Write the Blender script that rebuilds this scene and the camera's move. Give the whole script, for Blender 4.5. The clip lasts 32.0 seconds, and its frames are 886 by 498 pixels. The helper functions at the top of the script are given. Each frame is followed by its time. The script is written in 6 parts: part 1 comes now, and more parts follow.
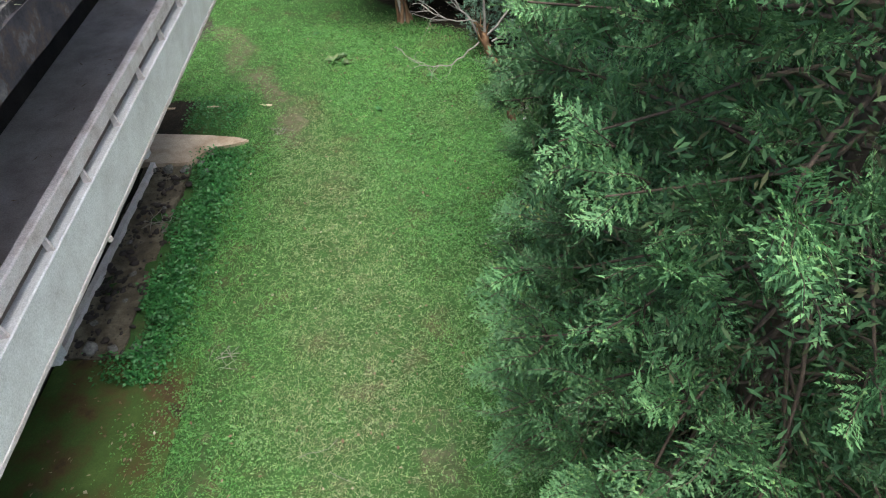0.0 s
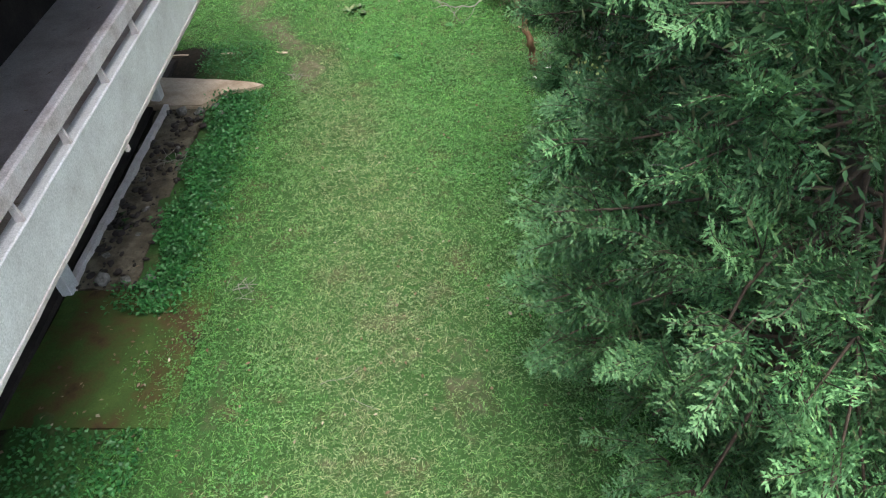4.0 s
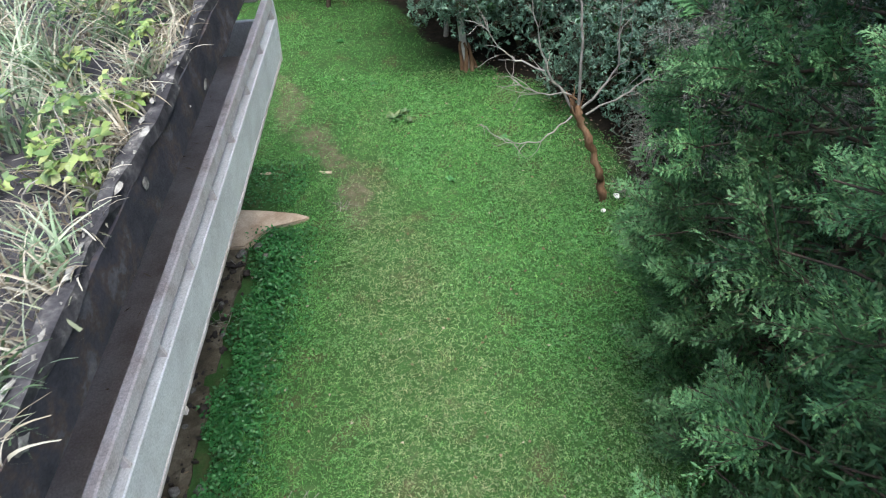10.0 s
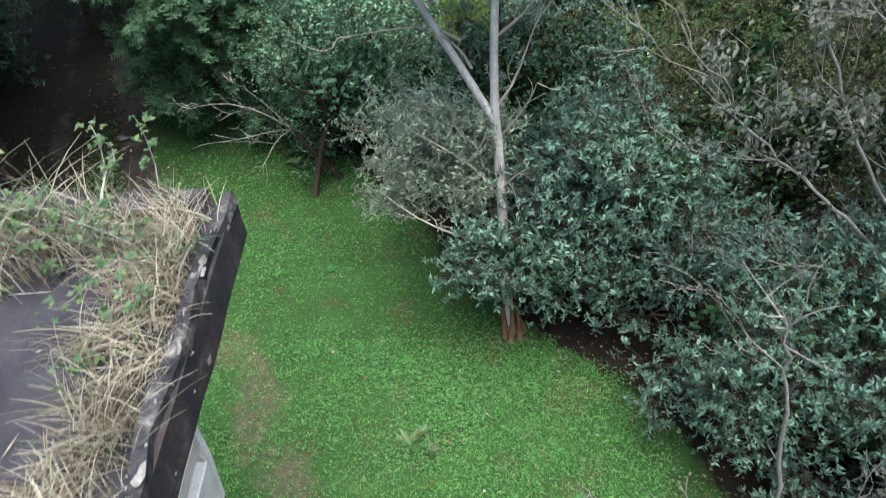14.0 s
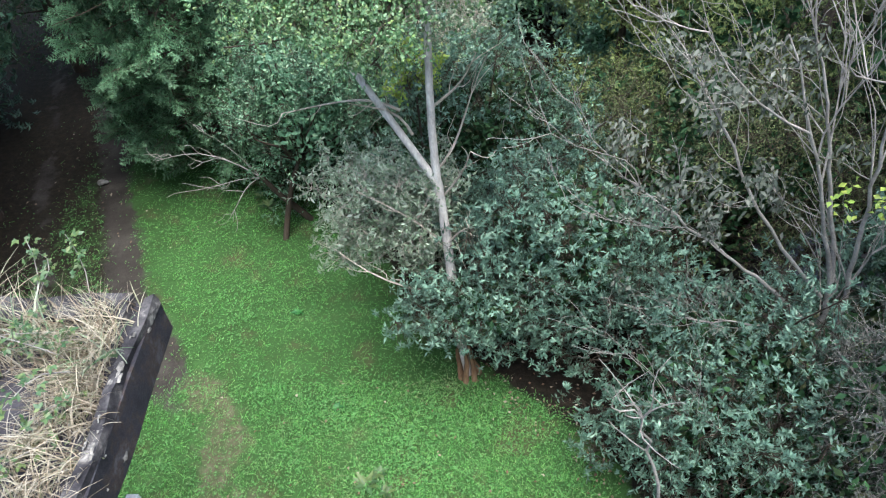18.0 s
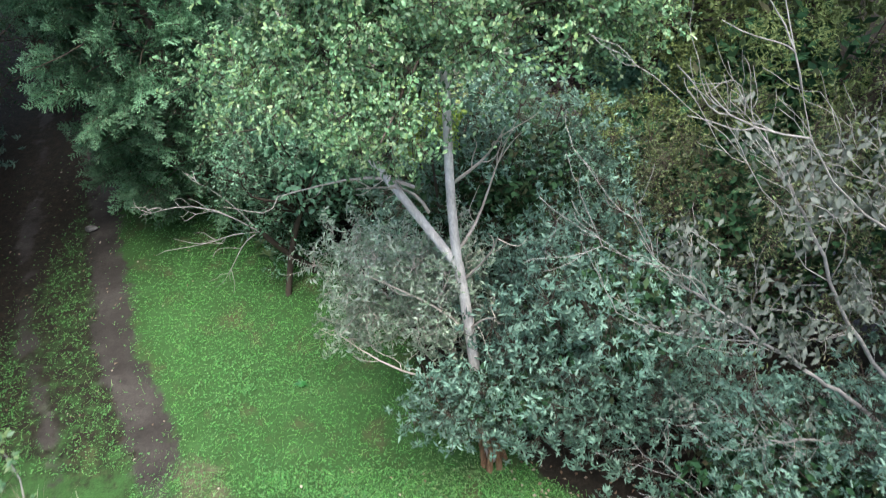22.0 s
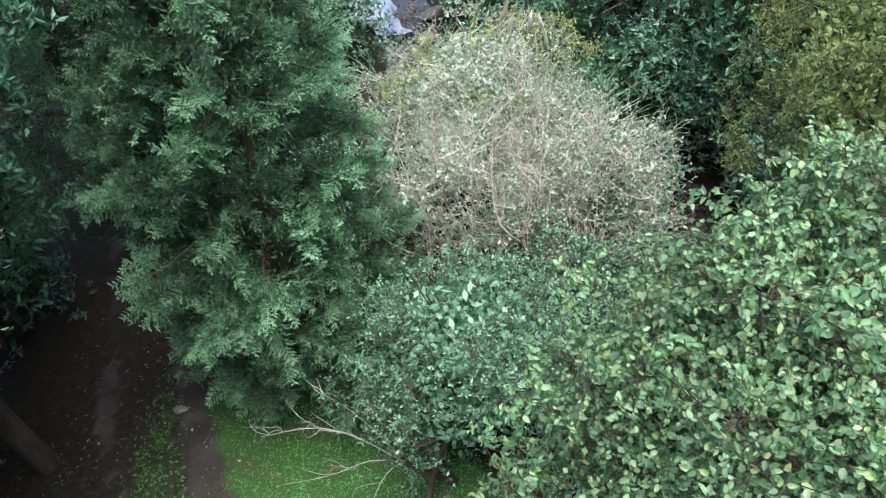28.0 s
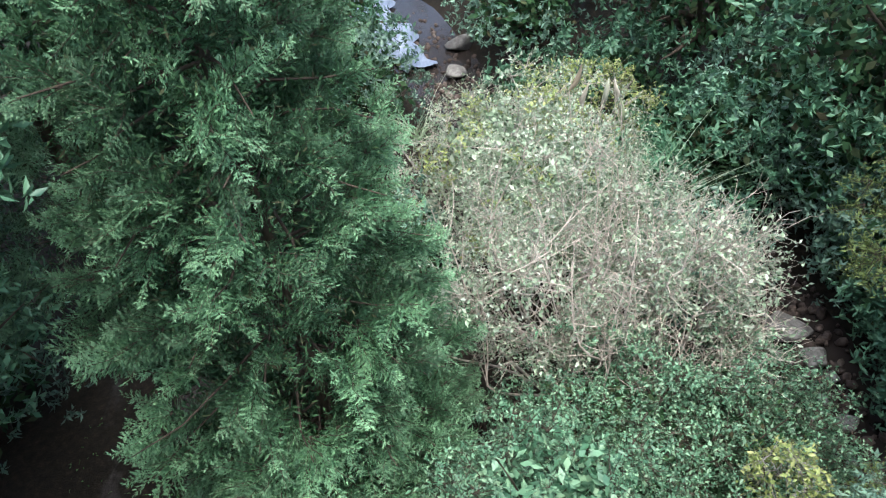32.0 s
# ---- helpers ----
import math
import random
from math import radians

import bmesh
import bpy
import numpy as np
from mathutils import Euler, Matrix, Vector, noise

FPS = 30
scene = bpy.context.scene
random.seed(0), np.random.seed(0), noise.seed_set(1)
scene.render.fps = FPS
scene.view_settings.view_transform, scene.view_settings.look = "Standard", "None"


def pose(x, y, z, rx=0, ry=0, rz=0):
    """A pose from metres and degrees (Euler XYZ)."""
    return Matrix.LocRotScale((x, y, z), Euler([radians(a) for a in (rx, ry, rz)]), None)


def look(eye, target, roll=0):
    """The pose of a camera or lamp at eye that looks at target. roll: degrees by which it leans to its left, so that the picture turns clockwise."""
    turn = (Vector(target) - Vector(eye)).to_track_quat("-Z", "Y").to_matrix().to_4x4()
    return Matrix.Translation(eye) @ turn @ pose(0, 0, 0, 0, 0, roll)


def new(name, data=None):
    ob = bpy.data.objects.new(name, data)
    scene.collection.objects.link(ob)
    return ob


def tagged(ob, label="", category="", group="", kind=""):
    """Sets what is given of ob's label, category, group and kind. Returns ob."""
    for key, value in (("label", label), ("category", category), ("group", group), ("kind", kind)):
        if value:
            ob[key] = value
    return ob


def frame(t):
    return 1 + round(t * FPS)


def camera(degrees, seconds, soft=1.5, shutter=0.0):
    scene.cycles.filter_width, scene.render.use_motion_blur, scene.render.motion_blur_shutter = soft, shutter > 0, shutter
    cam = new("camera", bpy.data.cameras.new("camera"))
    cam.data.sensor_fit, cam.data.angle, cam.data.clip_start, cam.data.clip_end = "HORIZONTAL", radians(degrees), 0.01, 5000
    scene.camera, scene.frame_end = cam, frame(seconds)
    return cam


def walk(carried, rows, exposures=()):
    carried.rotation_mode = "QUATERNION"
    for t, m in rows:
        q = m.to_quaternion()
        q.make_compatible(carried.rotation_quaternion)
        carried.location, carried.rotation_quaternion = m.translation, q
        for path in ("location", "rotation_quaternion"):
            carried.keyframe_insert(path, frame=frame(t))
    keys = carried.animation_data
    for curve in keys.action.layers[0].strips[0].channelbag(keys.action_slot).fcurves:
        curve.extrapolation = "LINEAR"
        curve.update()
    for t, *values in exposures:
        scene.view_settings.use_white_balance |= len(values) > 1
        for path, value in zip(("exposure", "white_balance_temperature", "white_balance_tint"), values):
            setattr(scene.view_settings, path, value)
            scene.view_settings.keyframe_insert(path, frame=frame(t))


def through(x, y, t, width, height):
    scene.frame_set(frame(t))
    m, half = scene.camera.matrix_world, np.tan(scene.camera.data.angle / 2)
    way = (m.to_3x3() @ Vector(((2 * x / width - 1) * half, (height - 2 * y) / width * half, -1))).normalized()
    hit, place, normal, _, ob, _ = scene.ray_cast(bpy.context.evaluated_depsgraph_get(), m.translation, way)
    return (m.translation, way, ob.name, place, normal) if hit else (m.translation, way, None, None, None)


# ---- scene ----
cam = camera(63.5, 32.0, 1.15, 0.4)
PATH = [
    (0, (0.307, 0.051, 6.166), (0.21, 1.508, 4.8), -4.4),
    (0.5, (0.325, 0.07, 6.144), (0.232, 1.525, 4.775), -4.0),
    (1, (0.313, -0.016, 6.0), (0.23, 1.437, 4.629), -3.4),
    (1.5, (0.252, -0.108, 5.834), (0.159, 1.334, 4.451), -3.4),
    (2, (-0.019, -0.164, 5.502), (-0.098, 1.286, 4.127), -2.8),
    (2.5, (-0.089, -0.241, 5.246), (-0.183, 1.208, 3.871), -3.2),
    (3, (-0.082, -0.265, 5.323), (-0.191, 1.182, 3.947), -3.9),
    (3.5, (0.011, -0.252, 5.38), (-0.091, 1.202, 4.01), -3.8),
    (5.5, (0.049, -0.309, 6.072), (-0.068, 1.134, 4.692), -4.4),
    (6, (-0.061, -0.377, 6.332), (-0.183, 1.065, 4.951), -4.7),
    (6.5, (-0.151, -0.356, 6.627), (-0.275, 1.085, 5.246), -4.8),
    (7, (-0.273, -0.323, 6.939), (-0.396, 1.115, 5.555), -4.8),
    (7.5, (-0.326, -0.31, 7.172), (-0.456, 1.126, 5.786), -5.1),
    (8, (-0.208, -0.287, 7.233), (-0.337, 1.148, 5.846), -5.1),
    (8.5, (-0.341, -0.217, 7.125), (-0.472, 1.215, 5.736), -5.1),
    (9, (-0.59, 0.596, 6.864), (-0.721, 2.027, 5.473), -5.0),
    (9.5, (-0.807, 1.54, 6.662), (-0.934, 2.972, 5.272), -4.8),
    (10, (-0.651, 1.777, 6.502), (-0.784, 3.212, 5.115), -5.2),
    (10.5, (-0.829, 2.244, 6.382), (-0.965, 3.678, 4.995), -5.4),
    (11, (-0.907, 2.51, 6.289), (-1.043, 3.945, 4.902), -5.4),
    (11.5, (-0.925, 2.852, 6.07), (-1.057, 4.286, 4.683), -5.5),
    (12, (-0.964, 4.68, 5.972), (-1.099, 6.112, 4.583), -5.2),
    (12.5, (-1.185, 6.529, 6.2), (-1.297, 7.965, 4.812), -4.1),
    (13, (-1.288, 6.694, 6.383), (-1.4, 8.131, 4.997), -4.1),
    (13.5, (-1.29, 6.736, 6.652), (-1.404, 8.175, 5.268), -4.1),
    (14, (-1.298, 7.446, 6.871), (-1.415, 8.887, 5.488), -4.2),
    (14.5, (-1.339, 7.556, 6.969), (-1.453, 8.994, 5.584), -4.4),
    (15, (-1.294, 7.595, 7.078), (-1.409, 9.032, 5.693), -4.4),
    (15.5, (-0.701, 7.623, 6.99), (-0.818, 9.062, 5.606), -4.6),
    (17.5, (-0.62, 7.574, 7.316), (-0.754, 9.024, 5.945), -5.4),
    (18, (-0.64, 7.516, 7.512), (-0.771, 8.965, 6.14), -5.5),
    (18.5, (-0.637, 7.487, 7.618), (-0.772, 8.934, 6.243), -5.7),
    (19, (-0.652, 7.488, 7.679), (-0.786, 8.933, 6.304), -5.6),
    (19.5, (-0.638, 7.482, 7.698), (-0.772, 8.928, 6.322), -5.6),
    (20, (-0.652, 7.47, 7.678), (-0.786, 8.915, 6.302), -5.6),
    (20.5, (-0.632, 7.497, 7.477), (-0.771, 8.944, 6.103), -5.7),
    (21, (-0.698, 7.885, 7.443), (-0.842, 9.325, 6.063), -6.2),
    (21.5, (-0.798, 8.423, 7.473), (-0.944, 9.855, 6.085), -6.5),
    (22, (-0.795, 8.879, 7.527), (-0.949, 10.308, 6.137), -6.8),
    (22.5, (-0.853, 9.356, 7.592), (-1.01, 10.789, 6.206), -7.0),
    (23, (-0.915, 9.907, 7.678), (-1.073, 11.347, 6.299), -6.7),
    (23.5, (-0.928, 10.558, 7.832), (-1.084, 12.002, 6.457), -6.4),
    (24, (-1.061, 10.857, 7.973), (-1.221, 12.301, 6.599), -6.8),
    (24.5, (-1.402, 10.778, 7.999), (-1.565, 12.223, 6.626), -7.0),
    (25, (-1.445, 11.154, 8.014), (-1.611, 12.601, 6.643), -6.9),
    (25.5, (-1.647, 11.595, 8.08), (-1.815, 13.048, 6.715), -6.8),
    (26, (-2.111, 11.693, 8.078), (-2.29, 13.148, 6.718), -7.0),
    (26.5, (-2.228, 11.78, 8.004), (-2.415, 13.238, 6.648), -7.1),
    (28.5, (-2.767, 11.895, 8.502), (-2.972, 13.331, 7.124), -8.2),
    (29, (-2.793, 12.35, 8.741), (-2.999, 13.782, 7.36), -8.2),
    (29.5, (-2.759, 13.002, 8.611), (-2.965, 14.43, 7.225), -8.2),
    (30, (-2.798, 13.412, 8.211), (-3.004, 14.84, 6.825), -8.2),
    (30.5, (-2.891, 13.484, 8.285), (-3.092, 14.913, 6.9), -8.0),
    (31, (-3.168, 13.496, 8.467), (-3.36, 14.928, 7.084), -7.8),
    (31.5, (-3.345, 13.64, 8.456), (-3.533, 15.065, 7.066), -7.6),
    (32, (-3.431, 13.775, 8.219), (-3.633, 15.213, 6.843), -8.0),
]
walk(cam, [(t, look(eye, target, roll)) for t, eye, target, roll in PATH], exposures=[(0, 2.05, 6700, 4), (6, 2.08, 6600, 4), (8, 2.05, 6300, 4), (11, 2.05, 6300, 4), (13, 1.93, 6250, 4), (15, 1.97, 6250, 4), (18, 2.25, 6150, 6), (24, 2.28, 6250, 6), (26, 2.15, 6250, 6), (28, 2.18, 6200, 6), (32, 2.18, 6200, 6)])

# ---------------------------------------------------------------- light
world = bpy.data.worlds.new("overcast_sky")
scene.world = world
world.use_nodes = True
wn = world.node_tree
sky = wn.nodes.new("ShaderNodeTexSky")
sky.sky_type = "NISHITA"
sky.sun_disc = False
sky.sun_elevation, sky.sun_rotation = radians(76), radians(145)
sky.air_density, sky.dust_density, sky.ozone_density = 1.0, 4.0, 1.0
wn.links.new(sky.outputs[0], wn.nodes["Background"].inputs[0])
wn.nodes["Background"].inputs[1].default_value = 0.105
sun = new("sun", bpy.data.lights.new("sun", "SUN"))
sun.data.energy, sun.data.angle, sun.data.color = 1.3, radians(50), (1.0, 0.98, 0.94)
sun.matrix_world = look((0, 0, 40), (-5.5, 8, 0))

# ---------------------------------------------------------------- materials


def material(name, rough=0.7, metal=0.0, spec=0.5):
    m = bpy.data.materials.new(name)
    m.use_nodes = True
    b = m.node_tree.nodes["Principled BSDF"]
    b.inputs["Roughness"].default_value = rough
    b.inputs["Metallic"].default_value = metal
    b.inputs["Specular IOR Level"].default_value = spec
    return m, m.node_tree, b


def ramp(nt, source, stops):
    r = nt.nodes.new("ShaderNodeValToRGB")
    while len(r.color_ramp.elements) < len(stops):
        r.color_ramp.elements.new(0.5)
    for e, (p, c) in zip(r.color_ramp.elements, stops):
        e.position, e.color = p, (*c, 1)
    nt.links.new(source, r.inputs[0])
    return r.outputs[0]


def noise_tex(nt, scale, detail=4.0, rough=0.6, stretch=None):
    co = nt.nodes.new("ShaderNodeTexCoord")
    n = nt.nodes.new("ShaderNodeTexNoise")
    n.inputs["Scale"].default_value, n.inputs["Detail"].default_value, n.inputs["Roughness"].default_value = scale, detail, rough
    if stretch:
        mp = nt.nodes.new("ShaderNodeMapping")
        mp.inputs["Scale"].default_value = stretch
        nt.links.new(co.outputs["Object"], mp.inputs[0])
        nt.links.new(mp.outputs[0], n.inputs["Vector"])
    else:
        nt.links.new(co.outputs["Object"], n.inputs["Vector"])
    return n.outputs["Fac"]


def mix(nt, kind, fac, a, b):
    m = nt.nodes.new("ShaderNodeMix")
    m.data_type, m.blend_type = "RGBA", kind
    for sock, v in ((m.inputs[0], fac), (m.inputs[6], a), (m.inputs[7], b)):
        if isinstance(v, bpy.types.NodeSocket):
            nt.links.new(v, sock)
        else:
            sock.default_value = v if not isinstance(v, tuple) else (*v, 1)
    return m.outputs[2]


def bump(nt, b, height, strength=0.4, distance=0.01):
    n = nt.nodes.new("ShaderNodeBump")
    n.inputs["Strength"].default_value, n.inputs["Distance"].default_value = strength, distance
    nt.links.new(height, n.inputs["Height"])
    nt.links.new(n.outputs[0], b.inputs["Normal"])


def leaf_material(name, colours, rough=0.45, through=0.25, spec=0.5, clump=0.25, tip=None, patch=(2.2, 0.25), dry=None):
    """Leaves: hue by leaf, tone by clump, a little light through the blade."""
    m, nt, b = material(name, rough, spec=spec)
    geo = nt.nodes.new("ShaderNodeNewGeometry")
    info = nt.nodes.new("ShaderNodeObjectInfo")
    n = len(colours)
    col = ramp(nt, geo.outputs["Random Per Island"], [(i / (n - 1), c) for i, c in enumerate(colours)])
    tone = nt.nodes.new("ShaderNodeMapRange")
    tone.inputs[3].default_value, tone.inputs[4].default_value = 1 - clump, 1 + clump
    nt.links.new(info.outputs["Random"], tone.inputs[0])
    vein = nt.nodes.new("ShaderNodeMapRange")
    vein.inputs[1].default_value, vein.inputs[2].default_value = 0.3, 0.7
    vein.inputs[3].default_value, vein.inputs[4].default_value = 1 - patch[1], 1 + patch[1]
    nt.links.new(noise_tex(nt, patch[0], 3), vein.inputs[0])
    comb = nt.nodes.new("ShaderNodeMath")
    comb.operation = "MULTIPLY"
    nt.links.new(tone.outputs[0], comb.inputs[0])
    nt.links.new(vein.outputs[0], comb.inputs[1])
    if dry:  # yellowed and brown growth where the lawn is worn
        at = nt.nodes.new("ShaderNodeAttribute")
        at.attribute_name = "dryness"
        withered = ramp(nt, geo.outputs["Random Per Island"], [(i / (len(dry) - 1), c) for i, c in enumerate(dry)])
        col = mix(nt, "MIX", at.outputs["Fac"], col, withered)
    if tip:  # young growth at the ends of a bough is lighter
        sep = nt.nodes.new("ShaderNodeSeparateXYZ")
        nt.links.new(nt.nodes.new("ShaderNodeTexCoord").outputs["Object"], sep.inputs[0])
        grow_up = nt.nodes.new("ShaderNodeMapRange")
        grow_up.inputs[1].default_value, grow_up.inputs[2].default_value = 0.15, 0.55
        nt.links.new(sep.outputs[2], grow_up.inputs[0])
        col = mix(nt, "MIX", grow_up.outputs[0], col, mix(nt, "MIX", 0.55, col, tip))
    sc = nt.nodes.new("ShaderNodeVectorMath")
    sc.operation = "SCALE"
    nt.links.new(col, sc.inputs[0])
    nt.links.new(comb.outputs[0], sc.inputs["Scale"])
    nt.links.new(sc.outputs[0], b.inputs["Base Color"])
    if through:
        tr = nt.nodes.new("ShaderNodeBsdfTranslucent")
        nt.links.new(sc.outputs[0], tr.inputs[0])
        mx = nt.nodes.new("ShaderNodeMixShader")
        mx.inputs[0].default_value = through
        nt.links.new(b.outputs[0], mx.inputs[1])
        nt.links.new(tr.outputs[0], mx.inputs[2])
        nt.links.new(mx.outputs[0], nt.nodes["Material Output"].inputs[0])
    return m


def mottled(name, stops, scale=3.0, fine=40.0, rough=0.85, depth=0.4, dist=0.01, stretch=None, spec=0.3):
    """Ground, stone, bark, concrete: blotches at one scale and grain at another, with relief."""
    m, nt, b = material(name, rough, spec=spec)
    big = noise_tex(nt, scale, 6, 0.65, stretch)
    small = noise_tex(nt, fine, 4, 0.7, stretch)
    col = ramp(nt, big, stops)
    grain = ramp(nt, small, [(0.25, (0.55, 0.55, 0.55)), (0.75, (1.25, 1.25, 1.25))])
    nt.links.new(mix(nt, "MULTIPLY", 0.8, col, grain), b.inputs["Base Color"])
    bump(nt, b, small, depth, dist)
    return m


def ground_material():
    """Lawn soil, trodden earth and leaf litter darkened as woodland shade, each where the ground's own attributes say.
    """
    m, nt, b = material("ground", 0.9, spec=0.2)
    grain = noise_tex(nt, 45, 4, 0.7)
    blot = noise_tex(nt, 1.6, 6, 0.65)
    soil = ramp(nt, blot, [(0.3, (0.08, 0.075, 0.038)), (0.45, (0.034, 0.082, 0.022)), (0.6, (0.042, 0.102, 0.028)), (0.75, (0.09, 0.1, 0.046))])
    track = ramp(nt, blot, [(0.3, (0.022, 0.019, 0.017)), (0.5, (0.045, 0.039, 0.035)), (0.75, (0.085, 0.075, 0.068))])
    # litter brown, taken nearly black to paint in the shade under the trees
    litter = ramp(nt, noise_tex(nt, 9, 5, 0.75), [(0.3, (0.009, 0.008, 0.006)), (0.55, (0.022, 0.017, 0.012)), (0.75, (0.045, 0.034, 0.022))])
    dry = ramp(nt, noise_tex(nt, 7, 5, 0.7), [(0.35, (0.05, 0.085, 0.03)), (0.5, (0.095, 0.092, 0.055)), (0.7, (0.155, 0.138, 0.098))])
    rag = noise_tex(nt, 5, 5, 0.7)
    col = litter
    for name, over in (("grass_cover", soil), ("worn", dry), ("trodden", track)):
        at = nt.nodes.new("ShaderNodeAttribute")
        at.attribute_name = name
        add = nt.nodes.new("ShaderNodeMath")
        add.operation = "ADD"
        nt.links.new(at.outputs["Fac"], add.inputs[0])
        nt.links.new(rag, add.inputs[1])
        edge = nt.nodes.new("ShaderNodeMapRange")
        edge.inputs[1].default_value, edge.inputs[2].default_value = 0.9, 1.15
        nt.links.new(add.outputs[0], edge.inputs[0])
        col = mix(nt, "MIX", edge.outputs[0], col, over)
    speck = ramp(nt, grain, [(0.25, (0.5, 0.5, 0.5)), (0.75, (1.3, 1.3, 1.3))])
    nt.links.new(mix(nt, "MULTIPLY", 0.85, col, speck), b.inputs["Base Color"])
    bump(nt, b, grain, 0.6, 0.015)
    return m


GROUND = ground_material()
PAINT = mottled("weathered_white_concrete", [(0.22, (0.4, 0.35, 0.33)), (0.33, (0.72, 0.7, 0.71)), (0.6, (0.87, 0.865, 0.885)), (0.75, (0.78, 0.76, 0.77)), (0.85, (0.46, 0.4, 0.38))], 2.6, 70, depth=0.25, dist=0.004)
CAPM = mottled("stained_cap_concrete", [(0.25, (0.4, 0.32, 0.3)), (0.4, (0.64, 0.55, 0.54)), (0.55, (0.76, 0.68, 0.68)), (0.75, (0.82, 0.77, 0.77))], 5, 80, depth=0.35, dist=0.004)
TAR = mottled("black_roof_felt", [(0.3, (0.022, 0.021, 0.026)), (0.5, (0.04, 0.038, 0.046)), (0.65, (0.06, 0.057, 0.066)), (0.8, (0.105, 0.1, 0.108))], 3.5, 90, rough=0.9, depth=0.4, dist=0.006, spec=0.2)
LICHEN = mottled("lichened_concrete", [(0.36, (0.022, 0.021, 0.025)), (0.5, (0.05, 0.048, 0.054)), (0.6, (0.095, 0.09, 0.092)), (0.7, (0.3, 0.285, 0.27))], 7, 60, depth=0.5, dist=0.012, spec=0.15)
DARKC = mottled("dark_concrete", [(0.3, (0.02, 0.017, 0.016)), (0.55, (0.045, 0.036, 0.034)), (0.8, (0.1, 0.085, 0.075))], 1.6, 50, depth=0.4)
FLOORC = mottled("damp_floor_concrete", [(0.3, (0.36, 0.29, 0.265)), (0.5, (0.5, 0.43, 0.405)), (0.62, (0.58, 0.52, 0.5)), (0.8, (0.3, 0.235, 0.21))], 2.4, 60, rough=0.6, depth=0.25)
MOSSY = mottled("mossy_concrete", [(0.32, (0.024, 0.017, 0.009)), (0.4, (0.065, 0.043, 0.017)), (0.47, (0.06, 0.062, 0.017)), (0.56, (0.045, 0.085, 0.018)), (0.72, (0.075, 0.12, 0.028))], 1.9, 70, depth=0.4, dist=0.012)
SAND = mottled("pale_stone", [(0.3, (0.28, 0.2, 0.14)), (0.5, (0.46, 0.36, 0.28)), (0.65, (0.55, 0.45, 0.36)), (0.8, (0.5, 0.38, 0.32))], 3, 60)
ROCK = mottled("river_stone", [(0.3, (0.075, 0.07, 0.066)), (0.5, (0.16, 0.152, 0.145)), (0.65, (0.26, 0.25, 0.24)), (0.8, (0.36, 0.345, 0.33))], 2.2, 30, depth=0.5)
DIRT = mottled("bare_dirt", [(0.3, (0.045, 0.036, 0.026)), (0.5, (0.11, 0.092, 0.066)), (0.62, (0.17, 0.145, 0.11)), (0.8, (0.25, 0.22, 0.17))], 4.5, 60, depth=0.7, dist=0.02)
BARK_PALE = mottled("pale_bark", [(0.3, (0.34, 0.31, 0.285)), (0.5, (0.56, 0.52, 0.49)), (0.62, (0.68, 0.645, 0.61)), (0.8, (0.46, 0.42, 0.37))], 6, 50, stretch=(1, 1, 0.3), depth=0.5)
BARK_RED = mottled("torn_red_wood", [(0.3, (0.09, 0.05, 0.03)), (0.5, (0.2, 0.115, 0.066)), (0.65, (0.3, 0.19, 0.12)), (0.8, (0.42, 0.31, 0.22))], 8, 60, stretch=(1, 1, 0.25), depth=0.8)
BARK_DARK = mottled("dark_bark", [(0.3, (0.03, 0.022, 0.016)), (0.6, (0.08, 0.06, 0.045)), (0.8, (0.13, 0.1, 0.08))], 6, 60, stretch=(1, 1, 0.2), depth=0.6)
PALETWIG = mottled("whitish_twig", [(0.3, (0.32, 0.27, 0.23)), (0.6, (0.52, 0.46, 0.4)), (0.8, (0.64, 0.59, 0.53))], 8, 60)
TWIG = mottled("grey_twig", [(0.3, (0.187, 0.17, 0.157)), (0.6, (0.34, 0.319, 0.297)), (0.8, (0.442, 0.421, 0.395))], 8, 60)

CLOVER = leaf_material("clover_leaf", [(0.04, 0.167, 0.038), (0.068, 0.243, 0.052), (0.1, 0.313, 0.072), (0.135, 0.356, 0.096), (0.176, 0.383, 0.124)], 0.45, 0.25, patch=(16, 0.42), dry=[(0.1, 0.18, 0.066), (0.17, 0.26, 0.105), (0.25, 0.33, 0.155), (0.34, 0.36, 0.215)])
TURF = leaf_material("lawn_grass", [(0.051, 0.212, 0.039), (0.088, 0.307, 0.055), (0.14, 0.382, 0.079), (0.223, 0.413, 0.128)], 0.5, 0.25, patch=(14, 0.45), dry=[(0.12, 0.22, 0.075), (0.21, 0.3, 0.125), (0.3, 0.34, 0.18), (0.42, 0.39, 0.25)])
WEED = leaf_material("dark_weed_leaf", [(0.02, 0.115, 0.03), (0.032, 0.16, 0.04), (0.055, 0.21, 0.055), (0.08, 0.24, 0.08)], 0.45, 0.25, patch=(3.0, 0.35))
STRAW = leaf_material("dry_grass_blade", [(0.16, 0.125, 0.085), (0.31, 0.26, 0.19), (0.45, 0.4, 0.32), (0.58, 0.54, 0.46), (0.2, 0.25, 0.13)], 0.55, 0.25)
REED = leaf_material("green_reed_blade", [(0.1, 0.18, 0.08), (0.17, 0.26, 0.14), (0.3, 0.38, 0.26), (0.45, 0.48, 0.36)], 0.5, 0.25)
BRAMBLE = leaf_material("bramble_leaf", [(0.045, 0.11, 0.045), (0.075, 0.15, 0.06), (0.15, 0.21, 0.07), (0.11, 0.17, 0.09)], 0.45, 0.3)
